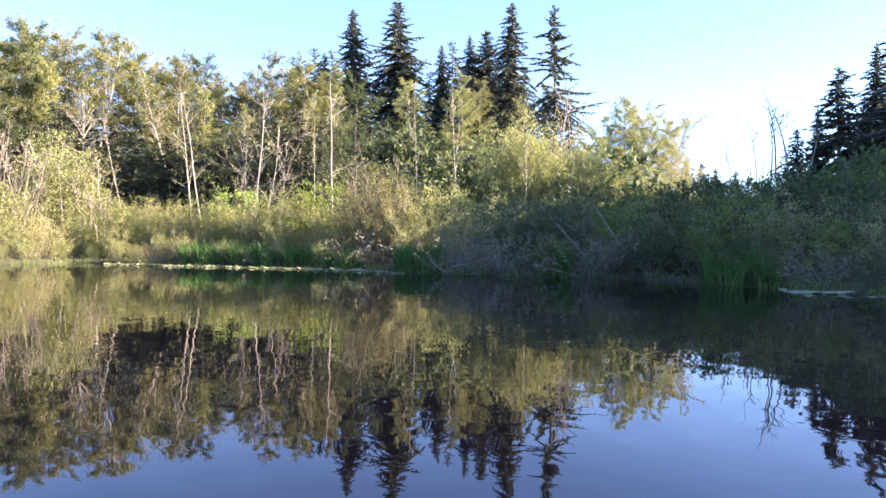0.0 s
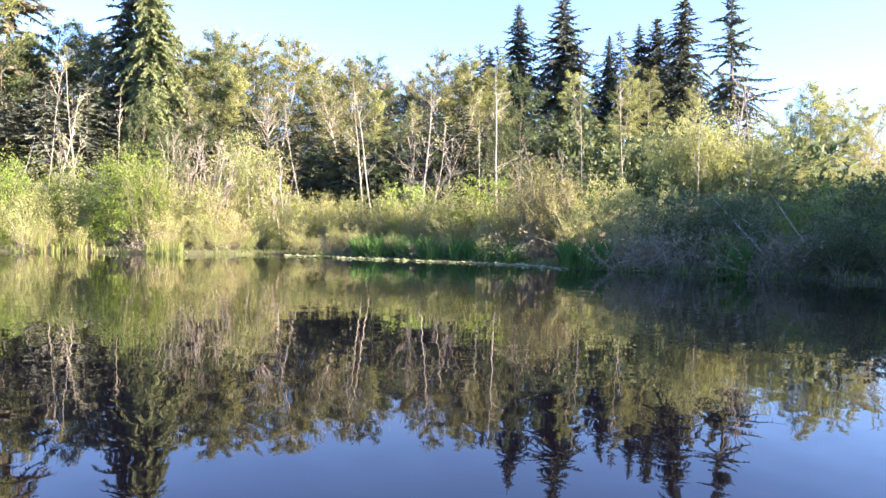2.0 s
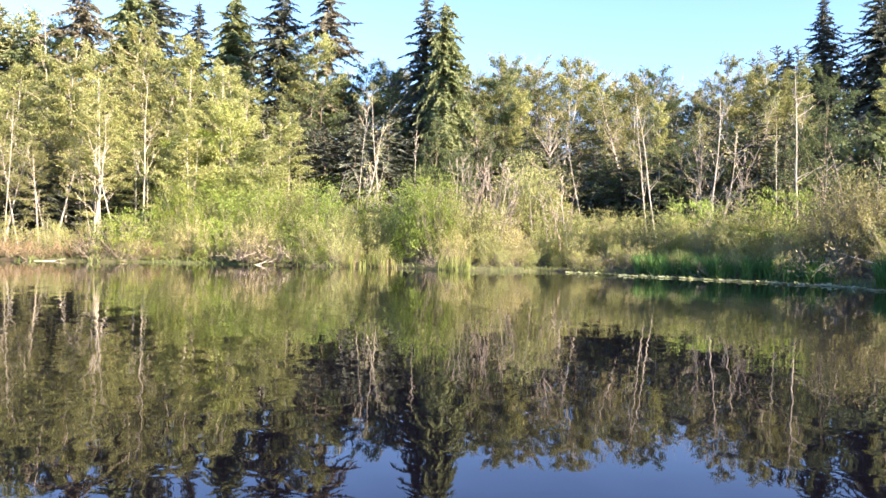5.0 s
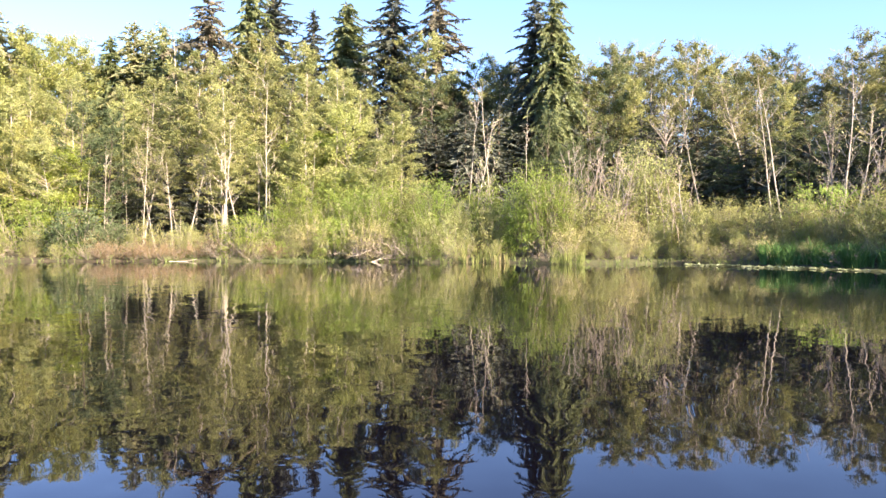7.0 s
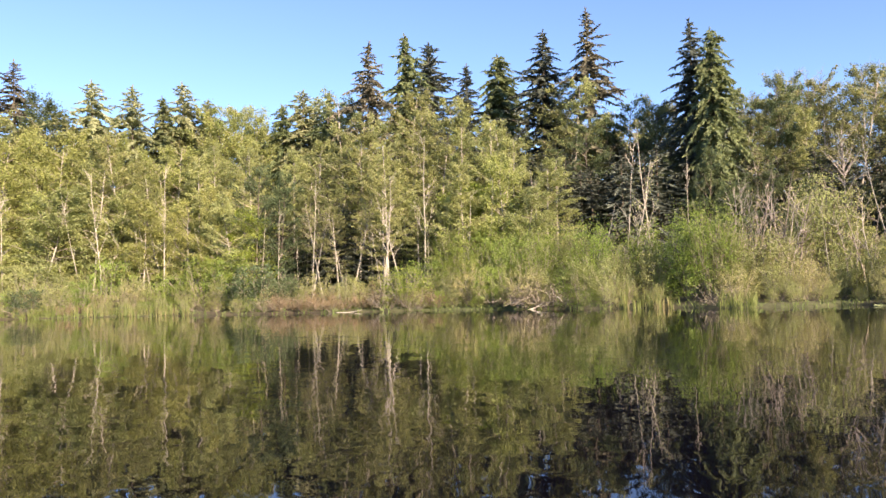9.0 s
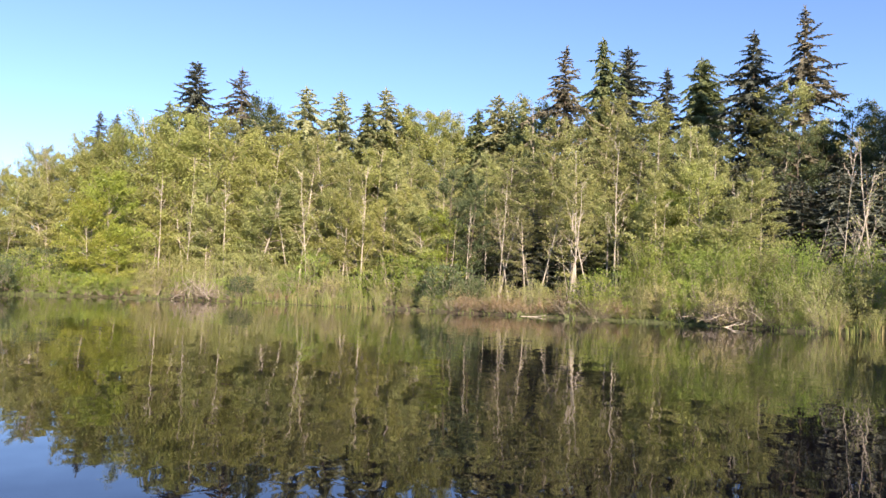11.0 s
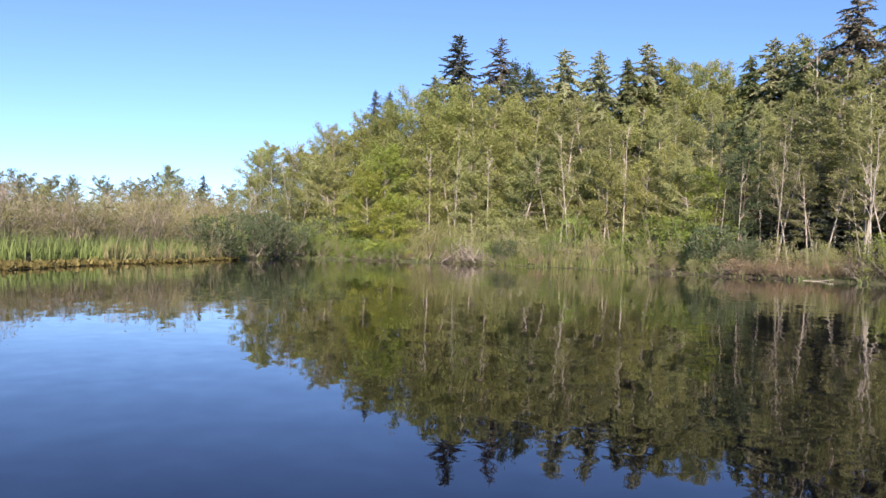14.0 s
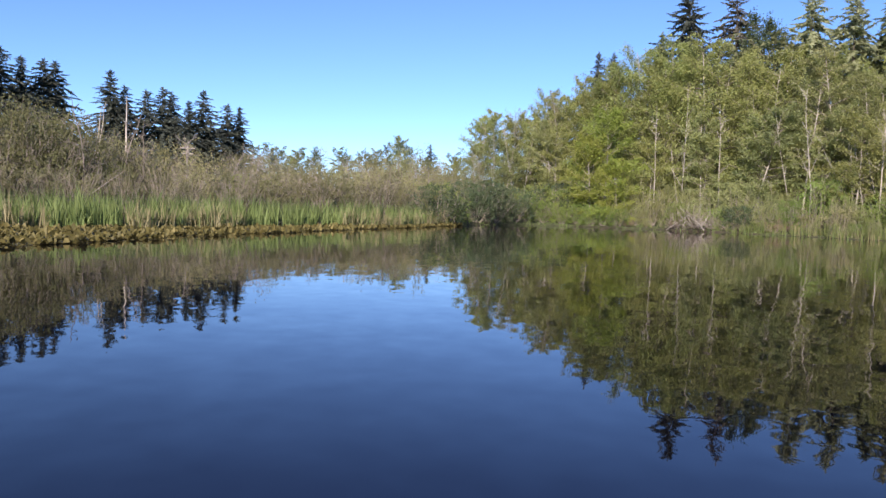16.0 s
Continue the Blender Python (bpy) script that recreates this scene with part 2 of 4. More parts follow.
class Stock:
    """One built plant, and the places where it and its copies stand."""
    every = []

    def __init__(self, thing, height, label, category):
        height = max(v.co.z for o in thing.children_recursive for v in o.data.vertices)
        self.thing, self.height, self.label, self.category, self.first = thing, height, label, category, None
        Stock.every.append(self)

    def put(self, az, dist, height, turn, wide=1.0, group="", label="", tilt=None):
        base = ground_z(az, dist)
        s = height / self.height
        m = Matrix.Translation(away(az, dist, base - 0.05)) @ pose(0, 0, 0, 0, 0, turn) @ Matrix.Diagonal((s * wide, s * wide, s, 1))
        if tilt is not None:
            m = Matrix.Translation(away(az, dist, base - 0.05)) @ pose(0, 0, 0, 0, 0, az) @ pose(0, 0, 0, 0, tilt, 0) @ pose(0, 0, 0, 0, 0, turn) @ Matrix.Diagonal((s * wide, s * wide, s, 1))
        if self.first is None:
            self.first, ob = m, self.thing
        else:
            ob = copy_thing(self.thing, m)
        tagged(ob, label or self.label, self.category, group or self.category + "s round the pond")
        return ob

    def settle(self):
        if self.first is not None:
            self.thing.matrix_basis = self.first
        else:
            for o in (*self.thing.children_recursive, self.thing):
                bpy.data.objects.remove(o)


# ---------------------------------------------------------------- plants


def conifer(seed, height=25.0, spread=3.2, base=0.12, branches=260, droop=0.35, mat=None, power=0.8, gaps=0.0, bark=None, fine=3.4, ragged=0.3, hang=1.0):
    """A spruce: a tapered trunk with whorls of drooping boughs that carry sprays of needles."""
    rng = np.random.default_rng(seed)
    thing = new("conifer_tree")
    trunk, boughs, needles = Geo(), Geo(), Geo()
    zs = np.linspace(-0.4, height, 14)
    wob = np.cumsum(rng.normal(0, 0.04, (14, 2)), axis=0) * (zs[:, None] / height)
    trunk.tube(np.column_stack([wob, zs]), 0.02 + 0.3 * (1 - np.clip(zs, 0, None) / height) ** 0.9 * height / 25, 8)
    side_bias = rng.uniform(0, 2 * np.pi)
    for i in range(branches):
        t = base + (0.985 - base) * ((i + rng.uniform(0, 1)) / branches) ** 0.95
        if gaps and noise.noise((t * 9, seed * 3.1, 0)) > 0.35 - gaps:
            if rng.uniform() < 0.75:
                continue
        ang = i * 2.399 + rng.normal(0, 0.4)
        down = np.clip((t - base) / max(0.22, 0.3 - base), 0.35, 1)
        ln = spread * (1 - t) ** power * down * rng.uniform(1 - ragged * 1.4, 1 + ragged) * (1 + 0.15 * math.cos(ang - side_bias)) + 0.1
        up = np.interp(t, [0, 0.5, 0.85, 1], [-0.25, -0.05, 0.2, 0.8]) + rng.normal(0, 0.28)
        dr = droop * rng.uniform(0.7, 1.4)
        h = np.array([math.cos(ang), math.sin(ang), 0])
        perp = np.array([-h[1], h[0], 0])
        p0 = np.array([np.interp(t * height, zs, wob[:, 0]), np.interp(t * height, zs, wob[:, 1]), t * height])

        def along(s):
            s = np.asarray(s)[:, None]
            return p0 + h * ln * s + np.array([0, 0, 1.0]) * (up * ln * s - dr * ln * s ** 2 + 0.12 * ln * s ** 4)

        stick = along([0.0, 0.75])
        boughs.leaves(stick[:1], stick[1:] - stick[:1], [perp + [0, 0, 0.5]], ln * 0.8, 0.03 + 0.025 * ln)
        k = int(ln * fine * 1.35) + 4
        s = np.linspace(0.1, 1.0, k) + rng.normal(0, 0.02, k)
        pts = along(s)
        for sign in (-1, 1):
            beta = rng.uniform(0.7, 1.1, k)
            d = h * np.cos(beta)[:, None] + perp * (sign * np.sin(beta))[:, None] + np.column_stack([rng.normal(0, 0.12, k), rng.normal(0, 0.12, k), -rng.uniform(0.1, 0.55, k) + up * 0.5])
            size = (0.17 * ln * (1 - s) + min(0.34, 0.14 + 0.12 * ln)) * rng.uniform(0.6, 1.3, k)
            n = np.column_stack([rng.normal(0, 1.0, k), rng.normal(0, 1.0, k), np.full(k, 0.8)])
            needles.leaves(pts, d, n, size, np.clip(size * 0.42, 0.1, 0.26))
        if hang:
            m = int(k * hang)
            low_pts = along(rng.uniform(0.08, 0.95, m)) + rng.normal(0, 0.08, (m, 3))
            sway = np.column_stack([rng.normal(0, 0.35, (m, 2)) + h[:2] * 0.25, -np.ones(m)])
            drop = (0.2 + 0.07 * min(ln, 3.0)) * rng.uniform(0.6, 1.4, m)
            needles.leaves(low_pts, sway, rng.normal(0, 1, (m, 3)), drop, drop * 0.42)
        tip = np.gradient(pts, axis=0) + np.array([0, 0, -0.02])
        needles.leaves(pts, tip, np.column_stack([rng.normal(0, 1.0, (k, 2)), np.ones(k)]), min(0.55, 0.2 + 0.18 * ln) * rng.uniform(0.8, 1.2, k), 0.2)
    top = np.array([[wob[-1, 0], wob[-1, 1], height - 0.35]])
    needles.leaves(np.repeat(top, 5, 0), np.column_stack([rng.normal(0, 0.25, (5, 2)), np.ones(5)]), rng.normal(0, 1, (5, 3)), 0.55, 0.12)
    stem = part("trunk", trunk, bark or BARK_DARK, thing, smooth=True)
    part("branchwork", boughs, bark or BARK_DARK, stem)
    part("needle_foliage", needles, mat, thing)
    return thing


def limb_path(rng, p0, d, length, k=6, rise=0.25, wob=0.06):
    pts = [np.array(p0, float)]
    d = unit(d)
    for _ in range(k - 1):
        d = unit(d + np.array([0, 0, rise / k]) + rng.normal(0, wob, 3))
        pts.append(pts[-1] + d * length / (k - 1))
    return np.array(pts)


def alder(seed, height=18.0, spread=3.0, crown=0.3, limbs=34, clusters=6, per=22, mat=None, bark=None, bend=0.06, size=0.17, flat=0.3, radius=0.13, stems=1, rise=(0.12, 0.85), twigs=4):
    """A slender broadleaf tree: pale stem, rising limbs and flat airy layers of small leaves."""
    rng = np.random.default_rng(seed)
    thing = new("alder_tree")
    trunk, boughs, crown_geo = Geo(), Geo(), Geo()
    for stem in range(stems):
        hh = height * (1 if stem == 0 else rng.uniform(0.7, 0.92))
        tilt = rng.normal(0, bend, 2) + (0 if stems == 1 else 1) * rng.normal(0, 0.09, 2)
        zs = np.linspace(-0.4, hh, 12)
        u = np.clip(zs, 0, None) / hh
        axis = np.column_stack([np.outer(u, tilt) * hh + np.cumsum(rng.normal(0, 0.05, (12, 2)), 0) * u[:, None], zs])
        axis[:, :2] += rng.normal(0, 0.25, 2) if stems > 1 else 0
        trunk.tube(axis, radius * (1 - 0.88 * u) * hh / 18 + 0.012, 7)
        n_l = limbs // stems
        for i in range(n_l):
            t = crown + (0.97 - crown) * ((i + rng.uniform()) / n_l)
            p0 = np.array([np.interp(t * hh, zs, axis[:, c]) for c in range(3)])
            ang = i * 2.399 + rng.normal(0, 0.5)
            prof = np.interp((t - crown) / (1 - crown), [0, 0.25, 0.6, 1], [0.75, 1.0, 0.92, 0.4])
            ln = spread * prof * rng.uniform(0.6, 1.15)
            el = np.interp(t, [crown, 1], rise) + rng.normal(0, 0.15)
            path = limb_path(rng, p0, (math.cos(ang) * math.cos(el), math.sin(ang) * math.cos(el), math.sin(el)), ln, 6, 0.15, 0.09)
            boughs.tube(path[[0, 2, 4, 5]], np.linspace(0.014 + 0.009 * ln, 0.005, 4), 3)
            for _ in range(twigs):
                q = path[rng.integers(1, 6)] + rng.normal(0, 0.05, 3)
                boughs.leaves([q], [unit(path[-1] - path[0]) + rng.normal(0, 0.5, 3)], [rng.normal(0, 1, 3)], ln * rng.uniform(0.2, 0.5), 0.026)
            # side twigs of the limb, each a flat spray with its leaves along it
            k = clusters * 2
            at = rng.uniform(0.18, 1.0, k)
            root = np.column_stack([np.interp(at * 5, np.arange(6), path[:, c]) for c in range(3)])
            way = unit(path[-1] - path[0])
            side = unit(np.cross(way, [0, 0, 1.0]))
            swing = rng.uniform(0.25, 1.25, k) * rng.choice([-1, 1], k)
            run = (way * np.cos(swing)[:, None] + side * np.sin(swing)[:, None] + rng.normal(0, 0.16, (k, 3))) * (ln * (0.5 - 0.24 * at) * rng.uniform(0.5, 1.25, k))[:, None]
            m = max(2, int(per * 0.8))
            pick = np.repeat(np.arange(k), m)
            u = rng.uniform(0.05, 1.1, len(pick))
            spot = root[pick] + run[pick] * u[:, None] + rng.normal(0, 0.13, (len(pick), 3)) * [1, 1, flat * 2.2]
            spot[:, 2] -= 0.14 * u ** 2
            d = unit(run)[pick] + rng.normal(0, 0.6, (len(pick), 3)) - [0, 0, 0.25]
            nrm = np.column_stack([rng.normal(0, 0.9, (len(pick), 2)), np.ones(len(pick))])
            sz = size * rng.uniform(0.6, 1.3, len(pick))
            crown_geo.leaves(spot, d, nrm, sz, sz * 0.6)
    stem = part("trunk", trunk, bark or BARK_PALE, thing, smooth=True)
    part("branchwork", boughs, bark or BARK_TWIG, stem)
    part("crown", crown_geo, mat or LEAF_ALDER, thing)
    return thing


def shrub(seed, height=4.0, width=3.6, stems=22, leaves=2000, mat=None, bark=None, size=0.195, upright=0.5, low=0.15, dome=0.0, name="willow_shrub"):
    """A many-stemmed shrub: arching stems with twigs, and small leaves along them."""
    rng = np.random.default_rng(seed)
    thing = new(name)
    wood, foliage = Geo(), Geo()
    anchors, ways = [], []
    for i in range(stems):
        ang = i * 2.399 + rng.normal(0, 0.4)
        out = rng.uniform(0.1, 1.0) ** 0.7
        foot = np.array([math.cos(ang), math.sin(ang), 0]) * rng.uniform(0, 0.25) * width * 0.5 + [0, 0, -0.2]
        el = np.interp(out, [0, 1], [1.45, upright + 0.25])
        ln = height * rng.uniform(0.75, 1.12) * np.interp(out, [0, 1], [1.0, 0.85])
        path = limb_path(rng, foot, (math.cos(ang) * math.cos(el), math.sin(ang) * math.cos(el), math.sin(el)), ln, 7, 0.1, 0.07)
        scale_xy = (width * 0.5) / (height * 0.62)
        path[:, :2] *= scale_xy
        wood.tube(path[::2], np.linspace(0.03, 0.007, 4) * (height / 4) ** 0.5, 3)
        for _ in range(6):
            k = rng.integers(2, 7)
            tw = limb_path(rng, path[k], unit(path[k] - path[k - 1]) + rng.normal(0, 0.55, 3), height * rng.uniform(0.12, 0.28), 3, 0.2, 0.1)
            wood.leaves(tw[:1], tw[2:] - tw[:1], [(0.3, 0.4, 1)], float(np.linalg.norm(tw[2] - tw[0])), 0.024)
            anchors.append(tw[1]), anchors.append(tw[2])
            ways.append(tw[1] - tw[0]), ways.append(tw[2] - tw[1])
        for k in range(2, 7):
            if path[k, 2] > low * height:
                anchors.append(path[k]), ways.append(path[k] - path[k - 1])
    if leaves:
        a, w = np.array(anchors), unit(np.array(ways))
        pick = rng.integers(0, len(a), leaves)
        p = a[pick] + rng.normal(0, 0.1, (leaves, 3)) * (height / 4) + w[pick] * rng.uniform(-0.3, 0.3, (leaves, 1))
        d = w[pick] + rng.normal(0, 0.6, (leaves, 3)) - [0, 0, 0.15]
        nrm = np.column_stack([rng.normal(0, 1.0, (leaves, 2)), np.ones(leaves)])
        n_dome = int(leaves * dome)
        if n_dome:
            # lumps of leaves over a rounded outline
            lumps = max(24, n_dome // 28)
            ang, rise = rng.uniform(0, 2 * np.pi, lumps), np.arcsin(rng.uniform(0.02, 1.0, lumps))
            out = rng.uniform(0.72, 1.02, lumps) * (1 + 0.16 * np.sin(ang * 3 + seed) * np.cos(rise * 4 + seed))
            heart = np.column_stack([np.cos(ang) * np.cos(rise) * width * 0.5, np.sin(ang) * np.cos(rise) * width * 0.5, 0.06 * height + np.sin(rise) * height * 0.92]) * out[:, None]
            own = rng.integers(0, lumps, n_dome)
            p[:n_dome] = heart[own] + rng.normal(0, 0.075, (n_dome, 3)) * height ** 0.5 * [1, 1, 0.8]
            d[:n_dome] = unit(heart)[own] + rng.normal(0, 0.7, (n_dome, 3))
        sz = size * rng.uniform(0.6, 1.35, leaves)
        foliage.leaves(p, d, nrm, sz, sz * 0.55)
    part("stemwork", wood, bark or BARK_TWIG, thing)
    if leaves:
        part("foliage", foliage, mat, thing)
    return thing


def bare_tree(seed, height=9.0, forks=14, spread=1.8, bark=None, radius=0.09, buds=0, mat=None, name="bare_tree"):
    """A dead or leafless tree with forking limbs and fine twigs."""
    rng = np.random.default_rng(seed)
    thing = new(name)
    trunk, boughs, leaves = Geo(), Geo(), Geo()
    path = limb_path(rng, (0, 0, -0.3), (rng.normal(0, 0.07), rng.normal(0, 0.07), 1), height, 11, 0.3, 0.05)
    trunk.tube(path, np.linspace(radius, 0.012, 11), 7)
    ends = []
    for i in range(forks):
        s = rng.uniform(0.25, 0.98)
        p = np.array([np.interp(s * 10, np.arange(11), path[:, c]) for c in range(3)])
        ang, el = rng.uniform(0, 6.28), rng.uniform(0.35, 1.1)
        ln = spread * (1.1 - 0.7 * s) * rng.uniform(0.6, 1.4)
        limb = limb_path(rng, p, (math.cos(ang) * math.cos(el), math.sin(ang) * math.cos(el), math.sin(el)), ln, 5, 0.4, 0.12)
        boughs.tube(limb, np.linspace(radius * 0.35, 0.006, 5), 4)
        for _ in range(5):
            q = limb[rng.integers(1, 5)]
            tw = limb_path(rng, q, unit(limb[-1] - limb[0]) + rng.normal(0, 0.5, 3), ln * rng.uniform(0.25, 0.55), 4, 0.3, 0.12)
            boughs.tube(tw, [0.013, 0.01, 0.007, 0.004], 3)
            ends.extend(tw[1:])
    stem = part("trunk", trunk, bark or BARK_PALE, thing, smooth=True)
    part("branchwork", boughs, bark or BARK_PALE, stem)
    if buds:
        e = np.array(ends)[rng.integers(0, len(ends), buds)] + rng.normal(0, 0.12, (buds, 3))
        leaves.leaves(e, rng.normal(0, 1, (buds, 3)), rng.normal(0, 1, (buds, 3)), 0.18 * rng.uniform(0.6, 1.3, buds), 0.09)
        part("sparse_foliage", leaves, mat or LEAF_OLIVE, thing)
    return thing


# ---------------------------------------------------------------- ground and water
SHORE_AZ = [-180, -140, -90, -60, -45, -30, -20, -15, -3, 2, 6, 12, 20, 25, 30, 35, 37, 41, 46, 52, 58, 63, 67, 75, 83, 90, 97, 100, 103, 107, 111, 117, 123, 129, 134, 145, 180]
SHORE_R = [7, 8, 16, 26, 27, 28, 32, 35, 36, 38, 42, 45, 49, 53, 49.5, 51, 54, 53, 56, 59, 60, 62, 64, 70, 76, 78, 78, 72, 64, 55, 50, 44, 40, 38, 37.5, 30, 7]


def shore(az):
    az = (az + 180) % 360 - 180
    wav = 0.35 * math.sin(az * 1.3) + 0.25 * math.sin(az * 3.1 + 1)
    return float(np.interp(az, SHORE_AZ, SHORE_R)) + wav * min(1.0, max(0.0, (180 - abs(az)) / 20))


def ground_z(az, dist):
    s = dist - shore(az)
    if s < 0:
        return max(-1.4, 0.22 * s - 0.03)
    z = float(np.interp(s, [0, 0.5, 2, 8, 25, 60, 400], [-0.03, 0.14, 0.3, 0.5, 1.2, 3.0, 6.0]))
    hill = float(np.interp(az, [-60, -14, -4, 92, 101, 180], [0, 0, 1, 1, 0, 0]))
    z += hill * float(np.interp(s, [14, 26, 60, 120], [0, 2.0, 9.5, 13.5]))
    z += float(np.interp(az, [-60, -50, -13, -7], [0, 1, 1, 0])) * float(np.interp(s, [2, 11, 40, 90], [0, 0.7, 0.9, 0.3]))
    p = away(az, dist)
    return z + 0.18 * min(1, s / 6) * noise.noise((p.x * 0.15, p.y * 0.15, 3.0))


def ground_sheet():
    g = Geo()
    rings = [-40, -20, -8, -4, -2, -1, -0.4, 0, 0.3, 0.6, 1.2, 2, 3.5, 5, 8, 12, 17, 24, 32, 45, 65, 100, 160, 300, 700, 2500]
    steps = 300
    verts = [(0, 0, -1.4)]
    for k in range(steps):
        az = -180 + 360 * k / steps
        r0 = shore(az)
        for s in rings:
            r = r0 + s if s > 0 else r0 - min(-s, r0 * 0.97 * -s / 40.0)
            verts.append(tuple(away(az, r, ground_z(az, r) if r > 1 else -1.4)))
    n = len(rings)
    faces = []
    for k in range(steps):
        a, b = 1 + k * n, 1 + ((k + 1) % steps) * n
        faces.append((0, b, a))
        for i in range(n - 1):
            faces.append((a + i, b + i, b + i + 1, a + i + 1))
    me = bpy.data.meshes.new("ground")
    me.from_pydata(verts, [], faces)
    me.materials.append(GROUND)
    me.shade_smooth()
    return tagged(new("ground", me), "earth and moss bank rising round the pond", "ground", kind="structure")


def pond():
    verts = [(0, 0, 0)] + [tuple(away(-180 + 1.2 * k, shore(-180 + 1.2 * k) + 1.5)) for k in range(300)]
    faces = [(0, 1 + (k + 1) % 300, 1 + k) for k in range(300)]
    me = bpy.data.meshes.new("water")
    me.from_pydata(verts, [], faces)
    me.materials.append(WATER)
    return tagged(new("water", me), "still dark pond water mirroring trees and sky", "water", kind="structure")


ground_sheet()
water = pond()
rng = np.random.default_rng(7)

# ---------------------------------------------------------------- conifers
SPRUCE_BROAD = Stock(conifer(11, 27, 9.2, 0.05, 360, 0.4, NEEDLE_DARK, 0.86, ragged=0.45, fine=3.7), 27, "broad dark green spruce with drooping boughs", "conifer")
SPRUCE_SPIRE = Stock(conifer(12, 27, 6.2, 0.08, 350, 0.45, NEEDLE_DARK, 0.86, fine=3.7, ragged=0.45), 27, "slender dark green spruce with a spired top", "conifer")
SPRUCE_OPEN = Stock(conifer(13, 27, 8.4, 0.18, 190, 0.35, NEEDLE_DARK, 0.85, 0.15, fine=3.6, ragged=0.4), 27, "open dark spruce with gaps between its boughs", "conifer")
SPRUCE_TALL = Stock(conifer(18, 27, 7.8, 0.05, 340, 0.5, NEEDLE_DARK, 0.9, 0.05, ragged=0.55, fine=3.7), 27, "tall uneven dark spruce", "conifer")
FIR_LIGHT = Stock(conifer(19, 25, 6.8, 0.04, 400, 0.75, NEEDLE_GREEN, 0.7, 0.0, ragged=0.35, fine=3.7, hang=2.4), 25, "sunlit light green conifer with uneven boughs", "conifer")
# its sunlit paleness comes from the raised needle colour
FIR_PALE = Stock(conifer(10, 25, 8.0, 0.06, 280, 0.6, NEEDLE_SUNLIT, 0.95, 0.0, ragged=0.5, fine=3.4, hang=2.0), 25, "sunlit pale grey-green conifer with soft hanging sprays", "conifer")
HEMLOCK_DROOP = Stock(conifer(14, 28, 7.8, 0.05, 270, 0.45, NEEDLE_BROWN, 0.85, 0.03, ragged=0.55, fine=3.6), 28, "brownish green conifer with long ragged boughs", "conifer")
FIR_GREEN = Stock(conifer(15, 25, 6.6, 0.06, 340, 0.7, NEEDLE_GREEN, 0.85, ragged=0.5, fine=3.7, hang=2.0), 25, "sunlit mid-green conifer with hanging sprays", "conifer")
SPRUCE_INNER = Stock(conifer(17, 15, 4.6, 0.03, 110, 0.4, NEEDLE_DARK, 0.75, fine=2.1, hang=0), 15, "dark spruce inside the wood", "conifer")
FIR_SMALL = Stock(conifer(16, 15, 5.4, 0.04, 180, 0.4, NEEDLE_DARK, 0.85, fine=3.7, ragged=0.4), 15, "small dark conical spruce", "conifer")


def stand(kinds, rows, group, wide=(0.9, 1.1)):
    for i, (az, dist, top) in enumerate(rows):
        kind = kinds[i % len(kinds)]
        top += 0.6 if kind.category == "conifer" and dist < 120 else 0.0
        kind.put(az, dist, top - ground_z(az, dist), rng.uniform(0, 360), rng.uniform(*wide), group)


stand([SPRUCE_SPIRE], [(7.0, 96, 30.4), (0.3, 100, 27.2), (9.0, 98, 25.2), (-5.0, 92, 30.3)], "spruces behind the far bank", (1.05, 1.2))
stand([SPRUCE_BROAD, SPRUCE_TALL, SPRUCE_BROAD], [(3.5, 94, 31.0), (-1.9, 98, 28.0), (-3.0, 97, 28.4)], "spruces behind the far bank", (1.0, 1.15))
stand([SPRUCE_OPEN], [(-8.3, 88, 28.6)], "spruces behind the far bank")
stand([FIR_SMALL, SPRUCE_SPIRE], [(-27.4, 66, 15.1), (-29.5, 68, 17.0), (-24.9, 64, 10.2), (-26.1, 66, 12.0), (-28.9, 62, 11.5)], "spruces on the shaded bank")
stand([SPRUCE_TALL], [(-31.5, 66, 18.5)], "spruces on the shaded bank")
# unseen spruces past the right edge of view, added to shade the bank
stand([SPRUCE_INNER], [(-33, 62, 18), (-37, 56, 19), (-42, 60, 21), (-47, 56, 21), (-40, 48, 18), (-53, 54, 22), (-50, 46, 19), (-34, 52, 17), (-37, 49, 17), (-44, 52, 19), (-46, 49, 18), (-55, 60, 23), (-49, 62, 22), (-43, 66, 22), (-38, 68, 22)], "spruces on the shaded bank", (1.5, 1.9))
# more unseen ones, added to close sun gaps and block sky light
stand([SPRUCE_INNER], [(-44, 46, 13), (-48, 45, 13), (-52, 47, 14), (-56, 50, 15), (-41, 44, 12), (-46, 53, 15), (-38, 44, 12), (-53, 42, 15), (-57, 44, 16), (-61, 46, 17), (-65, 52, 18), (-60, 54, 18), (-56, 38, 13), (-62, 39, 14), (-68, 46, 17), (-43, 40, 12), (-46, 39, 15), (-51, 38, 16)], "spruces on the shaded bank", (1.4, 1.7))
stand([FIR_SMALL], [(-19.7, 170, 18.7), (-18.7, 165, 19.0), (-21.0, 175, 18.3), (-17.7, 160, 20.0)], "distant conifers")
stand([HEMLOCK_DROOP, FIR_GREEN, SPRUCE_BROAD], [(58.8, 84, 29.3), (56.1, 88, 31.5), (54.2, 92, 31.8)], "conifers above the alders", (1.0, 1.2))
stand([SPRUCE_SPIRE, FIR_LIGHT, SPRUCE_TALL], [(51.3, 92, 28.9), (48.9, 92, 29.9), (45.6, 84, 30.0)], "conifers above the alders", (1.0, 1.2))
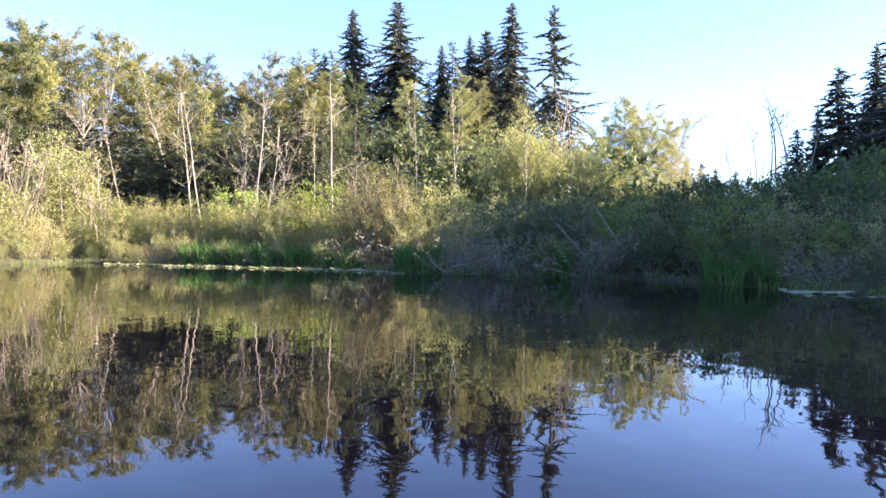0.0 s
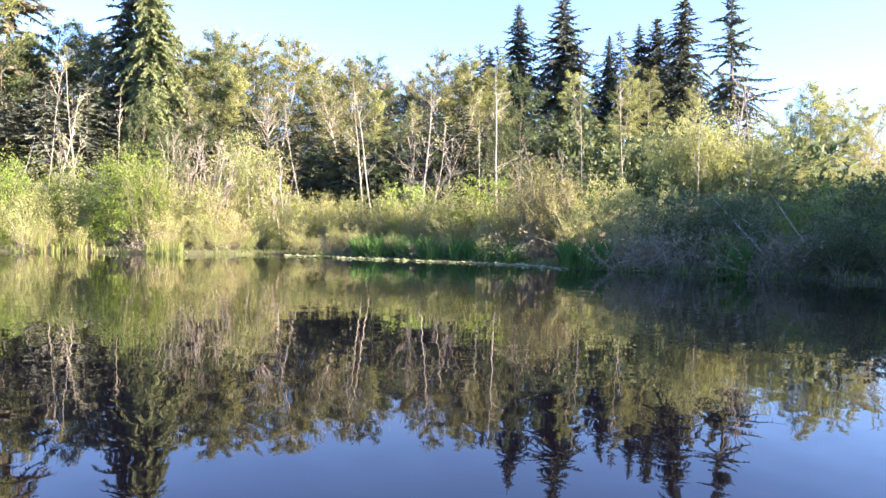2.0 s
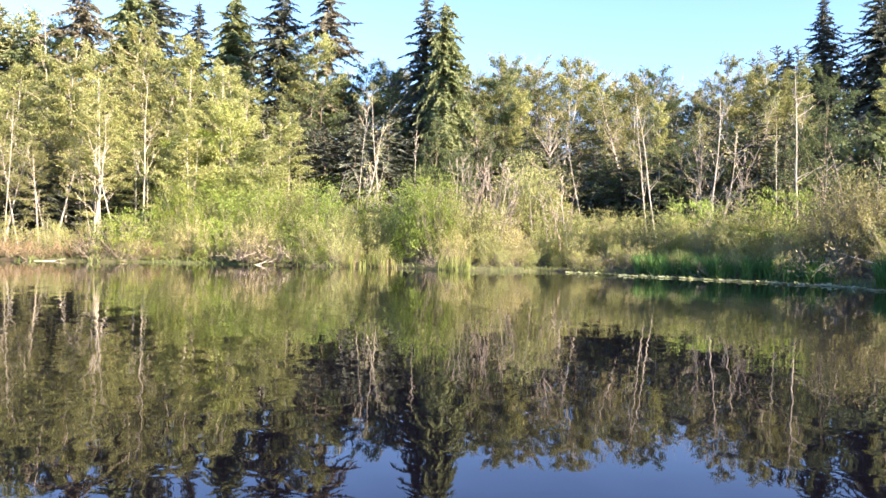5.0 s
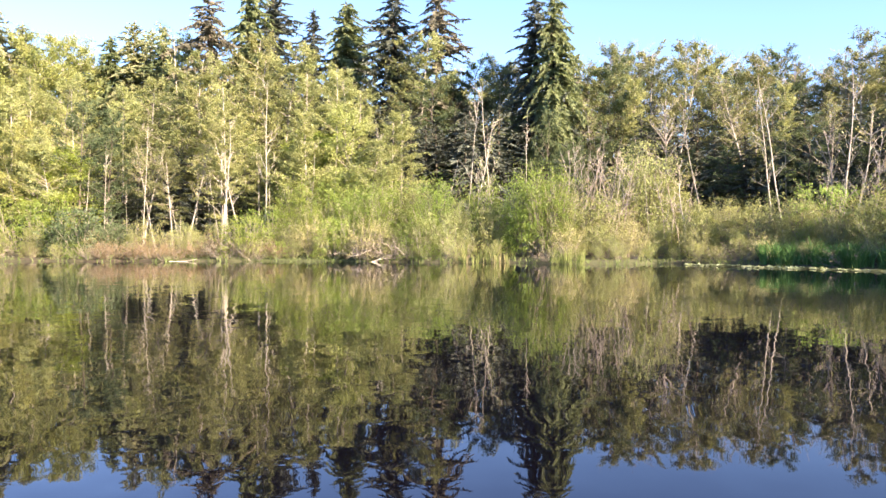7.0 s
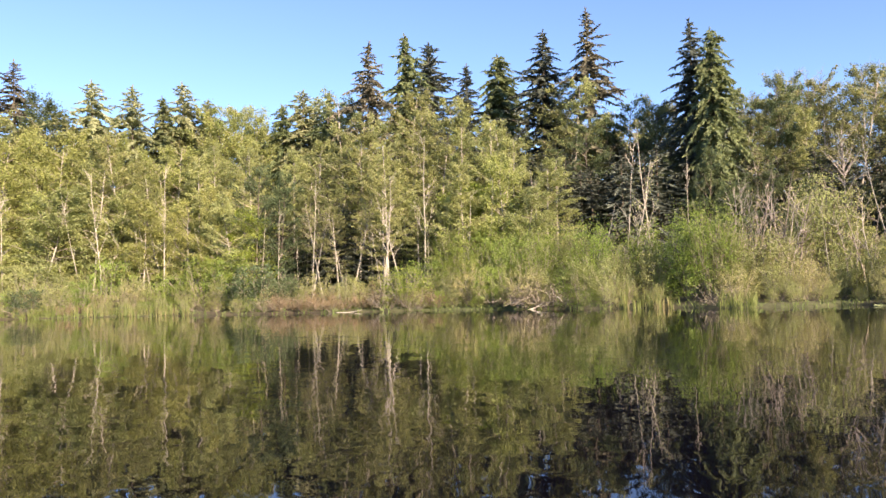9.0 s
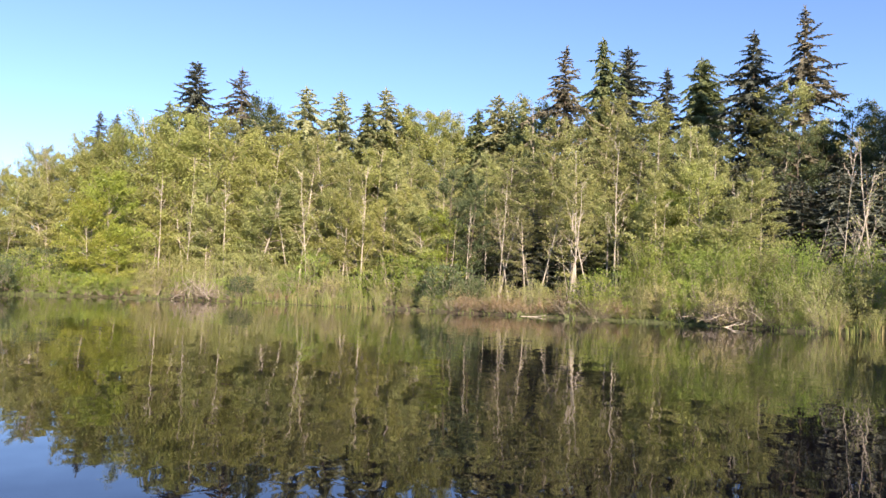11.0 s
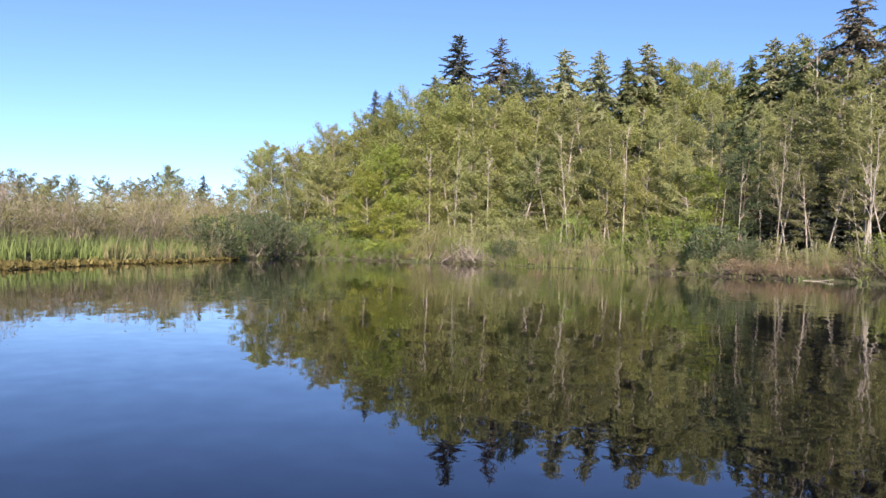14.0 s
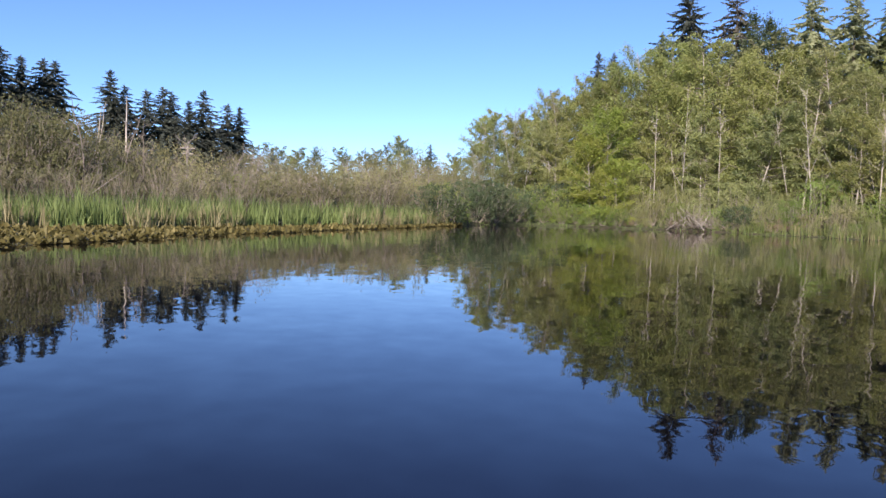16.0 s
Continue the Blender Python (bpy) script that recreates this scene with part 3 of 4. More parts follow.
stand([HEMLOCK_DROOP, FIR_LIGHT, SPRUCE_TALL], [(42.2, 80, 30.5), (33.4, 71, 24.0), (34.7, 74, 26.2)], "conifers above the alders", (0.85, 1.0))
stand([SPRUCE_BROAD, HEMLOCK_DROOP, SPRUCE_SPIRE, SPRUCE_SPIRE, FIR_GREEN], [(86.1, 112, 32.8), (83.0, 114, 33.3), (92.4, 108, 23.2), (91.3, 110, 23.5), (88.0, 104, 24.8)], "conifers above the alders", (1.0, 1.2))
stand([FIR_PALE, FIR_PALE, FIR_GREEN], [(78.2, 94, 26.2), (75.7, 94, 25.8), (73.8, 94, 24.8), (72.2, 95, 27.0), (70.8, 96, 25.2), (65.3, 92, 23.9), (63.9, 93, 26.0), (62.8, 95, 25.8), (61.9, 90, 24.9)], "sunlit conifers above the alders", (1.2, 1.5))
stand([FIR_SMALL, SPRUCE_BROAD, FIR_SMALL], [(133.7, 92, 16.3), (132.5, 94, 15.8), (131.2, 96, 16.1), (130.5, 98, 16.3), (127.2, 98, 15.9), (126.3, 99, 14.4), (124.9, 100, 14.2), (134.6, 90, 16.0), (131.9, 99, 13.0), (126.7, 97, 12.5)], "conifers behind the marsh", (1.0, 1.2))
stand([FIR_SMALL, FIR_SMALL, SPRUCE_BROAD], [(123.8, 101, 14.8), (123.2, 104, 14.6), (122.1, 98, 13.0), (121.1, 100, 14.7), (119.4, 102, 13.4), (118.6, 104, 13.4), (120.6, 104, 11.5), (123.0, 99, 11.0)], "conifers behind the marsh", (1.0, 1.2))
stand([FIR_SMALL], [(104.6, 170, 15.6), (116.2, 120, 9.8)], "distant conifers")
# the dark wood behind the front trees
for az in np.arange(10, 92, 3.1):
    d = shore(az) + rng.uniform(30, 48)
    SPRUCE_INNER.put(az + rng.normal(0, 0.8), d, rng.uniform(10.5, 13.5), rng.uniform(0, 360), rng.uniform(1.2, 1.6), "dark conifers inside the wood")

for az in np.arange(8, 47, 1.3):
    SPRUCE_INNER.put(az + rng.normal(0, 0.4), shore(az) + rng.uniform(16, 24), rng.uniform(8.5, 11.5), rng.uniform(0, 360), rng.uniform(1.2, 1.5), "dark conifers inside the wood")

# dark conifers added to stand in for shaded hollows behind the bank
for az in np.arange(56, 70, 1.3):
    SPRUCE_INNER.put(az + rng.normal(0, 0.4), shore(az) + rng.uniform(11, 18), rng.uniform(6.5, 10.0), rng.uniform(0, 360), rng.uniform(1.2, 1.6), "dark conifers inside the wood")

for az in np.arange(-9, 13, 1.7):
    SPRUCE_INNER.put(az + rng.normal(0, 0.3), rng.uniform(99, 106), rng.uniform(12, 16), rng.uniform(0, 360), rng.uniform(0.9, 1.2), "dark conifers inside the wood")

stand([SPRUCE_INNER], [(2.6, 74, 11.5), (3.6, 72, 12.5), (4.6, 74, 13.0), (5.6, 72, 13.0), (6.6, 74, 12.5), (7.6, 72, 11.5), (9.6, 73, 10.5), (-3.8, 76, 11.0), (-5.8, 78, 12.0)], "dark conifers inside the wood", (1.1, 1.4))

# ---------------------------------------------------------------- broadleaf trees
ALDERS = [Stock(alder(21, 18, 4.0, 0.34, 34, 8, 27), 18, "slender pale-stemmed alder with airy yellow-green leaves", "alder"),
          Stock(alder(22, 18, 4.4, 0.3, 36, 8, 27, bend=0.1), 18, "leaning pale-stemmed alder with layered light leaves", "alder"),
          Stock(alder(23, 18, 3.4, 0.4, 32, 8, 27, mat=LEAF_YELLOW), 18, "tall thin alder with yellowish spring leaves", "alder"),
          Stock(alder(24, 18, 4.2, 0.25, 36, 8, 27, mat=LEAF_YELLOW, stems=2), 18, "twin-stemmed alder with yellow-green leaves", "alder")]
SPARSE = [Stock(alder(25, 18, 4.0, 0.45, 40, 2, 8, mat=LEAF_OLIVE, rise=(0.6, 1.1), twigs=9, bark=BARK_ROSE), 18, "nearly leafless alder with a thin pinkish grey top", "alder"),
          Stock(alder(26, 18, 2.8, 0.45, 44, 3, 10, mat=LEAF_ALDER, bend=0.07, rise=(0.6, 1.1), twigs=12), 18, "thin alder with few leaves and a white stem", "alder")]
YOUNG = [Stock(alder(29, 12, 3.6, 0.24, 38, 8, 27, mat=LEAF_LIME, radius=0.1, flat=0.42), 12, "leafy young alder with branches to the ground", "alder"),
         Stock(alder(30, 12, 3.4, 0.28, 38, 8, 27, mat=LEAF_YELLOW, radius=0.1, bend=0.1, flat=0.42), 12, "leaning young alder with yellow-green leaves", "alder")]
BACK = Stock(alder(36, 16, 4.4, 0.15, 32, 6, 13, mat=LEAF_MID, size=0.34), 16, "leafy green alder deeper in the wood", "alder")
MID = [Stock(alder(52, 18, 4.3, 0.2, 46, 8, 27, mat=LEAF_MID), 18, "mid-green alder with layered sprays and a pale stem", "alder"),
       Stock(alder(53, 18, 3.8, 0.26, 42, 8, 27, mat=LEAF_MID, bend=0.09), 18, "slender mid-green alder with a leaning pale stem", "alder")]
DEEP = [Stock(alder(27, 16, 4.6, 0.12, 36, 8, 27, mat=LEAF_DEEP, bark=BARK_DARK), 16, "leafy deep green broadleaf tree", "broadleaf tree")]
FRESH = [Stock(alder(20, 12, 4.2, 0.04, 48, 9, 34, mat=LEAF_FRESH, flat=0.5), 12, "bright fresh green tree leafy to the ground", "broadleaf tree")]
WIDE = [Stock(alder(28, 16, 5.6, 0.1, 60, 9, 34, mat=LEAF_LIME, stems=2, flat=0.6, rise=(0.0, 0.7)), 16, "broad rounded tree with light yellow-green leaves", "broadleaf tree")]

AIRY = [Stock(alder(34, 16, 5.0, 0.2, 44, 7, 24, mat=LEAF_OLIVE, stems=3, flat=0.5), 16, "broad airy tree with grey-olive leaves and pale stems", "broadleaf tree")]
stand([MID[0], ALDERS[0], MID[1]], [(12.9, 74, 20.4), (11.6, 76, 19.4), (10.2, 74, 18.1), (8.5, 74, 17.4), (2.1, 72, 17.7), (-1.4, 72, 18.3), (-2.5, 74, 18.1), (-0.6, 70, 16.2), (-5.7, 80, 17.6)], "alders on the far bank")
stand([ALDERS[3], SPARSE[1], ALDERS[2], SPARSE[0]], [(-11.5, 72, 13.8), (-12.4, 74, 15.0), (-13.2, 72, 15.4), (-14.1, 75, 15.2), (-14.9, 74, 15.3), (-15.6, 76, 14.6), (-16.4, 76, 14.0), (-17.2, 74, 11.5), (-10.6, 74, 11.5), (-9.4, 70, 10.5)], "alders on the far bank")
stand([MID[0], DEEP[0], MID[1], ALDERS[1], MID[0], DEEP[0], MID[1]], [(29.7, 74, 21.2), (28.4, 76, 21.0), (26.7, 80, 22.4), (25.3, 74, 20.4), (23.9, 78, 22.0), (22.3, 78, 21.0), (21.0, 74, 17.7), (19.5, 74, 19.1), (17.8, 76, 19.7), (15.8, 78, 17.0), (14.5, 78, 17.1)], "alders on the far bank")
stand(ALDERS, [(63.1, 78, 18.3), (61.5, 76, 19.9), (59.8, 74, 17.5), (58.0, 70, 16.0), (56.5, 84, 24.9), (54.1, 78, 21.5), (52.2, 74, 19.2), (49.9, 72, 18.2), (47.9, 74, 18.1), (43.9, 80, 23.4)], "alders on the sunny bank")
stand([DEEP[0], MID[1], MID[0]], [(40.5, 78, 19.7), (37.5, 76, 19.9), (30.7, 74, 19.4), (28.6, 74, 19.2)], "alders on the sunny bank")
stand([WIDE[0], ALDERS[3], WIDE[0]], [(97.4, 100, 13.9), (95.3, 98, 16.2), (93.6, 94, 16.3), (91.9, 92, 17.7), (90.1, 92, 18.8), (87.9, 92, 20.2), (86.0, 94, 20.9), (83.6, 94, 21.2), (82.0, 92, 19.8), (80.7, 88, 18.2)], "alders on the sunny bank")
stand(ALDERS, [(78.3, 84, 17.7), (74.0, 82, 16.2), (71.5, 82, 16.7), (69.0, 96, 25.4), (67.3, 92, 22.7), (75.8, 86, 19.0), (64.6, 78, 16.3), (60.5, 84, 24.0), (58.6, 74, 15.7), (56.6, 80, 21.1)], "alders on the sunny bank")
stand(ALDERS, [(54.1, 76, 17.8), (52.1, 78, 20.5), (49.7, 78, 19.6), (48.2, 72, 16.3), (45.6, 82, 24.6)], "alders on the sunny bank")
stand(YOUNG, [(100.6, 92, 13.3), (99.4, 94, 14.4), (98.2, 95, 14.0), (97.0, 96, 12.8), (96.2, 93, 14.0), (101.6, 90, 9.5), (102.6, 96, 8.0), (99.0, 88, 9.0)], "alders at the marsh's end")
stand([ALDERS[2], SPARSE[1], ALDERS[3]], [(101.0, 96, 13.4), (98.9, 96, 14.7), (97.2, 94, 13.7), (95.4, 96, 16.1), (94.4, 94, 16.2), (99.7, 90, 11.8)], "alders at the marsh's end")
stand([WIDE[0], DEEP[0]], [(106.9, 150, 15.8), (112.9, 140, 12.0), (110.6, 150, 11.5), (108.9, 160, 12.2), (114.7, 150, 10.8)], "distant broadleaf trees")
for az in np.arange(101.5, 120, 0.65):
    d = rng.uniform(135, 165)
    [BACK, BACK, BACK, SPARSE[0]][int(rng.integers(0, 4))].put(az + rng.normal(0, 0.3), d, 0.07 * d * rng.uniform(0.85, 1.1) + 1.5 - ground_z(az, d), rng.uniform(0, 360), rng.uniform(1.2, 1.7), "distant wood beyond the marsh", "hazy distant tree beyond the marsh")
stand([SPARSE[0]], [(13.6, 78, 19.6), (15.2, 80, 18.8), (16.8, 79, 19.4), (18.6, 80, 20.6), (20.3, 80, 20.6), (23.0, 82, 22.6), (27.6, 82, 22.8), (29.0, 80, 22.4), (31.6, 80, 20.8), (22.0, 82, 21.6), (12.2, 80, 20.6), (100.0, 98, 13.6), (98.4, 99, 15.0), (96.4, 99, 16.6)], "rosy leafless tops in the wood", (0.9, 1.2))
stand(DEEP, [(106.4, 140, 13.0), (107.1, 142, 14.6), (107.8, 141, 13.4), (110.8, 140, 11.8), (113.2, 142, 12.0)], "distant wood beyond the marsh", (0.9, 1.1))
stand(AIRY, [(-13.0, 76, 14.8), (-14.6, 77, 16.0), (-11.6, 75, 13.4), (-16.1, 78, 14.6), (-13.9, 74, 13.8), (-15.3, 74, 13.4), (-12.4, 73, 12.0), (-17.2, 78, 12.0)], "broad trees behind the shaded bank", (0.8, 1.0))
stand(WIDE, [(84.5, 90, 22.0), (86.8, 92, 22.3), (88.9, 92, 21.5), (91.0, 92, 20.0), (93.0, 93, 18.4), (95.6, 93, 16.6), (80.0, 92, 21.0), (77.0, 90, 20.0), (73.0, 88, 19.0)], "broad trees on the sunny bank")
for az in np.arange(8.5, 45, 1.1):
    d = shore(az) + rng.uniform(30, 38)
    kind = [MID[0], DEEP[0], BACK, MID[1]][int(rng.integers(0, 4))]
    kind.put(az + rng.normal(0, 0.4), d, rng.uniform(17.5, 20.0) + 2.0 * (az > 19) - ground_z(az, d), rng.uniform(0, 360), rng.uniform(1.0, 1.3), "alders deeper in the wood")
for az in np.arange(61, 82, 1.4):
    BACK.put(az + rng.normal(0, 0.3), rng.uniform(93, 99), rng.uniform(21.5, 24.0) - ground_z(az, 96), rng.uniform(0, 360), rng.uniform(1.0, 1.25), "alders deeper in the wood")
for az in np.arange(9, 36, 2.3):
    DEEP[0].put(az + rng.normal(0, 0.4), shore(az) + rng.uniform(14, 20), rng.uniform(8.0, 11.0), rng.uniform(0, 360), rng.uniform(1.0, 1.3), "deep green trees behind the alders")
stand(DEEP, [(82.0, 108, 25.0), (80.6, 108, 24.0), (83.4, 109, 24.5)], "deep green trees behind the alders")
stand(FRESH, [(91.6, shore(91.6) + 2.8, 13.0), (92.5, shore(92.5) + 2.5, 10.0), (90.6, shore(90.6) + 2.4, 7.5), (68.5, 74, 10.0), (50.5, 70, 12.0)], "bright green trees on the bank", (1.0, 1.3))
stand([DEEP[0], MID[0]], [(38.2, 77, 21.0), (36.3, 79, 20.6), (39.4, 80, 21.4), (40.9, 79, 20.0), (42.6, 76, 18.5), (44.6, 80, 21.0)], "alders on the sunny bank", (0.95, 1.2))
stand(WIDE, [(70.2, 94, 25.2), (68.7, 93, 25.2), (67.2, 94, 24.4)], "broad trees on the sunny bank", (0.8, 0.95))
stand([ALDERS[0], ALDERS[3]], [(68.8, 84, 18.5), (67.6, 82, 17.0), (70.0, 86, 19.0), (58.9, 80, 20.0), (60.0, 88, 23.5)], "alders on the sunny bank")
stand(DEEP, [(80.3, 99, 26.2), (81.3, 100, 27.2), (82.3, 100, 26.6), (59.6, 96, 27.2)], "deep green trees behind the alders", (1.0, 1.25))
for az in np.arange(35.5, 47, 0.9):
    SPRUCE_INNER.put(az + rng.normal(0, 0.3), shore(az) + rng.uniform(12, 22), rng.uniform(10.5, 14.0), rng.uniform(0, 360), rng.uniform(1.2, 1.5), "dark conifers inside the wood")
# lower trees that fill the bank between the tall ones
for az in np.arange(45, 96, 1.15):
    d = shore(az) + rng.uniform(6, 15)
    kind = (YOUNG + YOUNG + [SPARSE[1], ALDERS[2]])[int(rng.integers(0, 6))]
    kind = [SPARSE[1], DEEP[0], MID[1]][int(rng.integers(0, 3))] if 59 < az < 67 else kind
    kind.put(az + rng.normal(0, 0.4), d, rng.uniform(9, 14), rng.uniform(0, 360), rng.uniform(0.9, 1.3), "young alders along the bank")
for az in np.arange(8, 45, 2.2):
    d = shore(az) + rng.uniform(14, 24)
    kind = [SPARSE[0], SPARSE[1], DEEP[0], SPARSE[1], ALDERS[2]][int(rng.integers(0, 5))]
    kind = DEEP[0] if az > 31 else kind
    kind.put(az + rng.normal(0, 0.5), d, rng.uniform(11, 15), rng.uniform(0, 360), rng.uniform(0.8, 1.1), "young alders along the bank")

# ---------------------------------------------------------------- bare trees and snags
BARE = [Stock(bare_tree(31, 9, 16, 2.0, buds=120), 9, "bare pale tree with forking twigs", "bare tree"),
        Stock(bare_tree(32, 9, 12, 1.6), 9, "slim leafless tree with grey-white bark", "bare tree"),
        Stock(bare_tree(33, 9, 5, 0.9, radius=0.13, bark=WOOD_GREY), 9, "dead white snag with stubs of branches", "bare tree")]
for az, off, ht, k in ((29.2, 8, 8, 0), (26.0, 8, 7, 1), (24, 7, 7.5, 0), (14.2, 14, 9, 0), (13.2, 14, 10, 0), (60.6, 9, 3.2, 2), (100.5, 16, 7, 0), (103.5, 30, 6, 0), (107, 40, 6, 2)):
    BARE[k].put(az, shore(az) + off, ht, rng.uniform(0, 360), rng.uniform(0.9, 1.2), "bare trees along the bank")

BROWN_BARE = [Stock(bare_tree(54, 8, 18, 2.0, radius=0.06, bark=BARK_ROSE, buds=60), 8, "brown-grey leafless tree with many upright twigs", "bare tree"),
              Stock(bare_tree(55, 8, 14, 1.5, radius=0.05, bark=BARK_TWIG), 8, "thin brown leafless sapling", "bare tree")]
for az, off, ht in ((32.6, 6.5, 8.4), (32.0, 6, 7.6), (31.4, 7, 8.8), (30.8, 6, 7.4), (30.2, 7, 8.6), (29.6, 6, 7.0), (29.0, 7.5, 8.2), (28.4, 6, 7.2), (25.2, 5, 6.4), (24.4, 5, 6.8), (23.8, 5.5, 6.2), (14.6, 10, 9.2), (13.9, 9.5, 8.8),
                    (13.2, 10, 9.6), (12.6, 9.5, 8.2), (6.6, 7, 7.2), (5.2, 7, 7.4), (3.8, 7, 6.8), (-8.8, 26, 12.5), (-9.6, 27, 12.0)):
    BROWN_BARE[int(rng.integers(0, 2))].put(az, shore(az) + off, ht, rng.uniform(0, 360), rng.uniform(0.9, 1.3), "leafless clusters along the bank", tilt=rng.normal(0, 7))

POLES = [Stock(bare_tree(34, 12, 9, 1.4, radius=0.085), 12, "slim white-barked trunk with a few bare twigs", "bare tree"),
         Stock(bare_tree(35, 12, 14, 1.8, radius=0.075, buds=160, mat=LEAF_ALDER), 12, "slim pale trunk with thin twigs and few leaves", "bare tree"),
         Stock(bare_tree(37, 12, 6, 1.0, radius=0.09, bark=WOOD_GREY), 12, "bare grey weathered trunk with stubs", "bare tree")]
# azimuth, metres behind the waterline, height of the top, lean, thickness
TRUNKS_FAR = [(-9.1, 17, 10.9, 1, 1), (-6.3, 17, 11.9, -3, 1), (-1.1, 17, 13.2, 0, 1), (1.9, 17, 13.8, -2, 1), (8.3, 11, 13.2, 8, 1.8), (9.4, 11, 12.2, -5, 1), (14.0, 11, 13.8, 5, 1.4), (15.4, 11, 9.1, 4, 1),
              (17.4, 10, 13.0, -1, 1.4), (18.1, 10, 12.8, -6, 1.4), (22.5, 10, 11.5, -9, 1.4), (25.0, 5, 6.5, 4, 1), (26.5, 5, 7.5, -5, 1), (28.9, 6, 8.0, -21, 1), (30.3, 6, 9.0, 4, 1), (31.8, 6, 9.2, 2, 1)]
TRUNKS_MID = [(35.5, 7, 11.4, 3, 1), (38.0, 6.5, 13.8, 0, 1.4), (38.1, 7, 7.9, -7, 1), (39.7, 6, 11.7, 6, 1.8), (40.1, 7, 14.2, 1, 1), (42.5, 7, 8.3, 13, 1.4), (45.9, 6, 11.7, -1, 1), (49.4, 6, 13.0, 5, 1), (50.1, 6, 13.1, 1, 1),
              (51.7, 5, 10.2, 0, 1.4), (54.6, 5, 8.6, -1, 1), (55.0, 5, 15.4, 5, 1.4), (56.3, 4, 10.1, -7, 1.4), (57.7, 4, 11.8, -3, 1.4), (58.0, 4, 7.3, -9, 1)]
TRUNKS_NEAR = [(60.7, 4.5, 9.1, -12, 1), (63.3, 4.5, 12.8, 0, 1), (64.3, 4.5, 6.3, 2, 1), (65.8, 4.5, 10.1, 6, 1), (67.1, 4.5, 9.9, 5, 1), (70.2, 4.5, 8.0, -12, 1), (73.7, 4, 14.7, 0, 1.4), (74.3, 5, 10.2, -7, 1), (75.1, 5, 9.2, -6, 1),
               (74.8, 5, 9.8, -20, 1), (77.7, 4.5, 14.2, 1, 1.4), (78.8, 4.5, 11.9, -8, 1), (79.6, 4.5, 6.9, -12, 1), (83.6, 5, 13.0, 6, 1.4), (86.1, 4.5, 15.3, -1, 1), (88.0, 5, 13.1, -8, 1.4), (97.6, 12, 11.9, 3, 1), (98.0, 12, 12.4, -7, 1), (100.9, 12, 9.5, -3, 1)]
for i, (az, off, top, tilt, thick) in enumerate(TRUNKS_FAR + TRUNKS_MID + TRUNKS_NEAR):
    dist = shore(az) + off + (3.0 if 59 < az < 96 else 1.0 if 44 < az < 59 else 0.0)
    POLES[i % 3 if top < 10 else i % 2].put(az, dist, (top - ground_z(az, dist)) / math.cos(radians(tilt)), rng.uniform(0, 360), (0.54 if thick < 1.3 else 0.64) * thick, "pale trunks along the bank", tilt=tilt)
for az, top, tilt in ((126.6, 9.1, 1), (127.9, 8.0, 2), (127.9, 8.3, -2)):
    POLES[2].put(az, 61, top - ground_z(az, 61), rng.uniform(0, 360), 2.4, "pale trunks along the bank", tilt=tilt)

for az, dist, top, tilt, wide in ((-21.8, 56, 9.4, -14, 1.3), (-22.9, 56, 10.6, 1, 1.2), (-23.4, 57, 11.6, 0, 1.5), (-24.1, 56, 12.6, 1, 1.5), (-24.7, 58, 11.0, 2, 1.4), (-25.4, 60, 12.8, -1, 1.8), (-22.4, 57, 8.6, -2, 1.2)):
    POLES[0].put(az, dist, top - ground_z(az, dist), rng.uniform(0, 360), wide, "thin bare trees behind the shaded bank", tilt=tilt)

# ---------------------------------------------------------------- shrubs
GREEN = [Stock(shrub(41, 4, 4.0, 22, 4200, LEAF_BRIGHT, size=0.12, dome=0.6), 4, "fresh green willow shrub", "shrub"), Stock(shrub(42, 4, 3.4, 20, 4200, LEAF_ALDER, size=0.12, dome=0.5, upright=0.8), 4, "upright yellow-green willow shrub", "shrub")]
OLIVE = [Stock(shrub(43, 4, 3.8, 24, 4200, LEAF_OLIVE, size=0.112, dome=0.35, upright=0.7), 4, "olive grey pussy willow shrub", "shrub"), Stock(shrub(44, 4, 3.6, 22, 4200, LEAF_YELLOW, size=0.112, dome=0.4), 4, "yellowish willow shrub with thin leaves", "shrub")]
DARK = [Stock(shrub(45, 4, 4.6, 22, 3300, LEAF_DEEP, size=0.175, dome=0.6), 4, "deep green leafy shrub", "shrub")]
BROWN = [Stock(shrub(46, 2.2, 3.2, 34, 400, LEAF_BUFF, upright=0.15, name="brushwood"), 2.2, "tangle of brown bare twigs at the waterline", "brushwood"),
         Stock(shrub(47, 3.5, 3.6, 30, 1100, LEAF_BUFF, dome=0.4, upright=0.5, name="brushwood"), 3.5, "brownish twiggy shrub with few leaves", "brushwood")]

UNDER = Stock(shrub(48, 5, 5.5, 9, 1100, LEAF_DEEP, size=0.42, dome=0.3, upright=0.6, low=0.02, name="understory_shrub"), 5, "dark leafy undergrowth inside the wood", "undergrowth")
for off, ht, last in ((18, 4.5, 98), (25, 6.0, 98), (33, 7.0, 32), (42, 7.0, 14)):
    az = -14.0
    while az < last:
        d = shore(az) + off + rng.normal(0, 1.5)
        UNDER.put(az, d, ht * rng.uniform(0.8, 1.25), rng.uniform(0, 360), rng.uniform(0.9, 1.2), "undergrowth inside the wood")
        az += math.degrees(4.2 / d) * rng.uniform(0.8, 1.2)
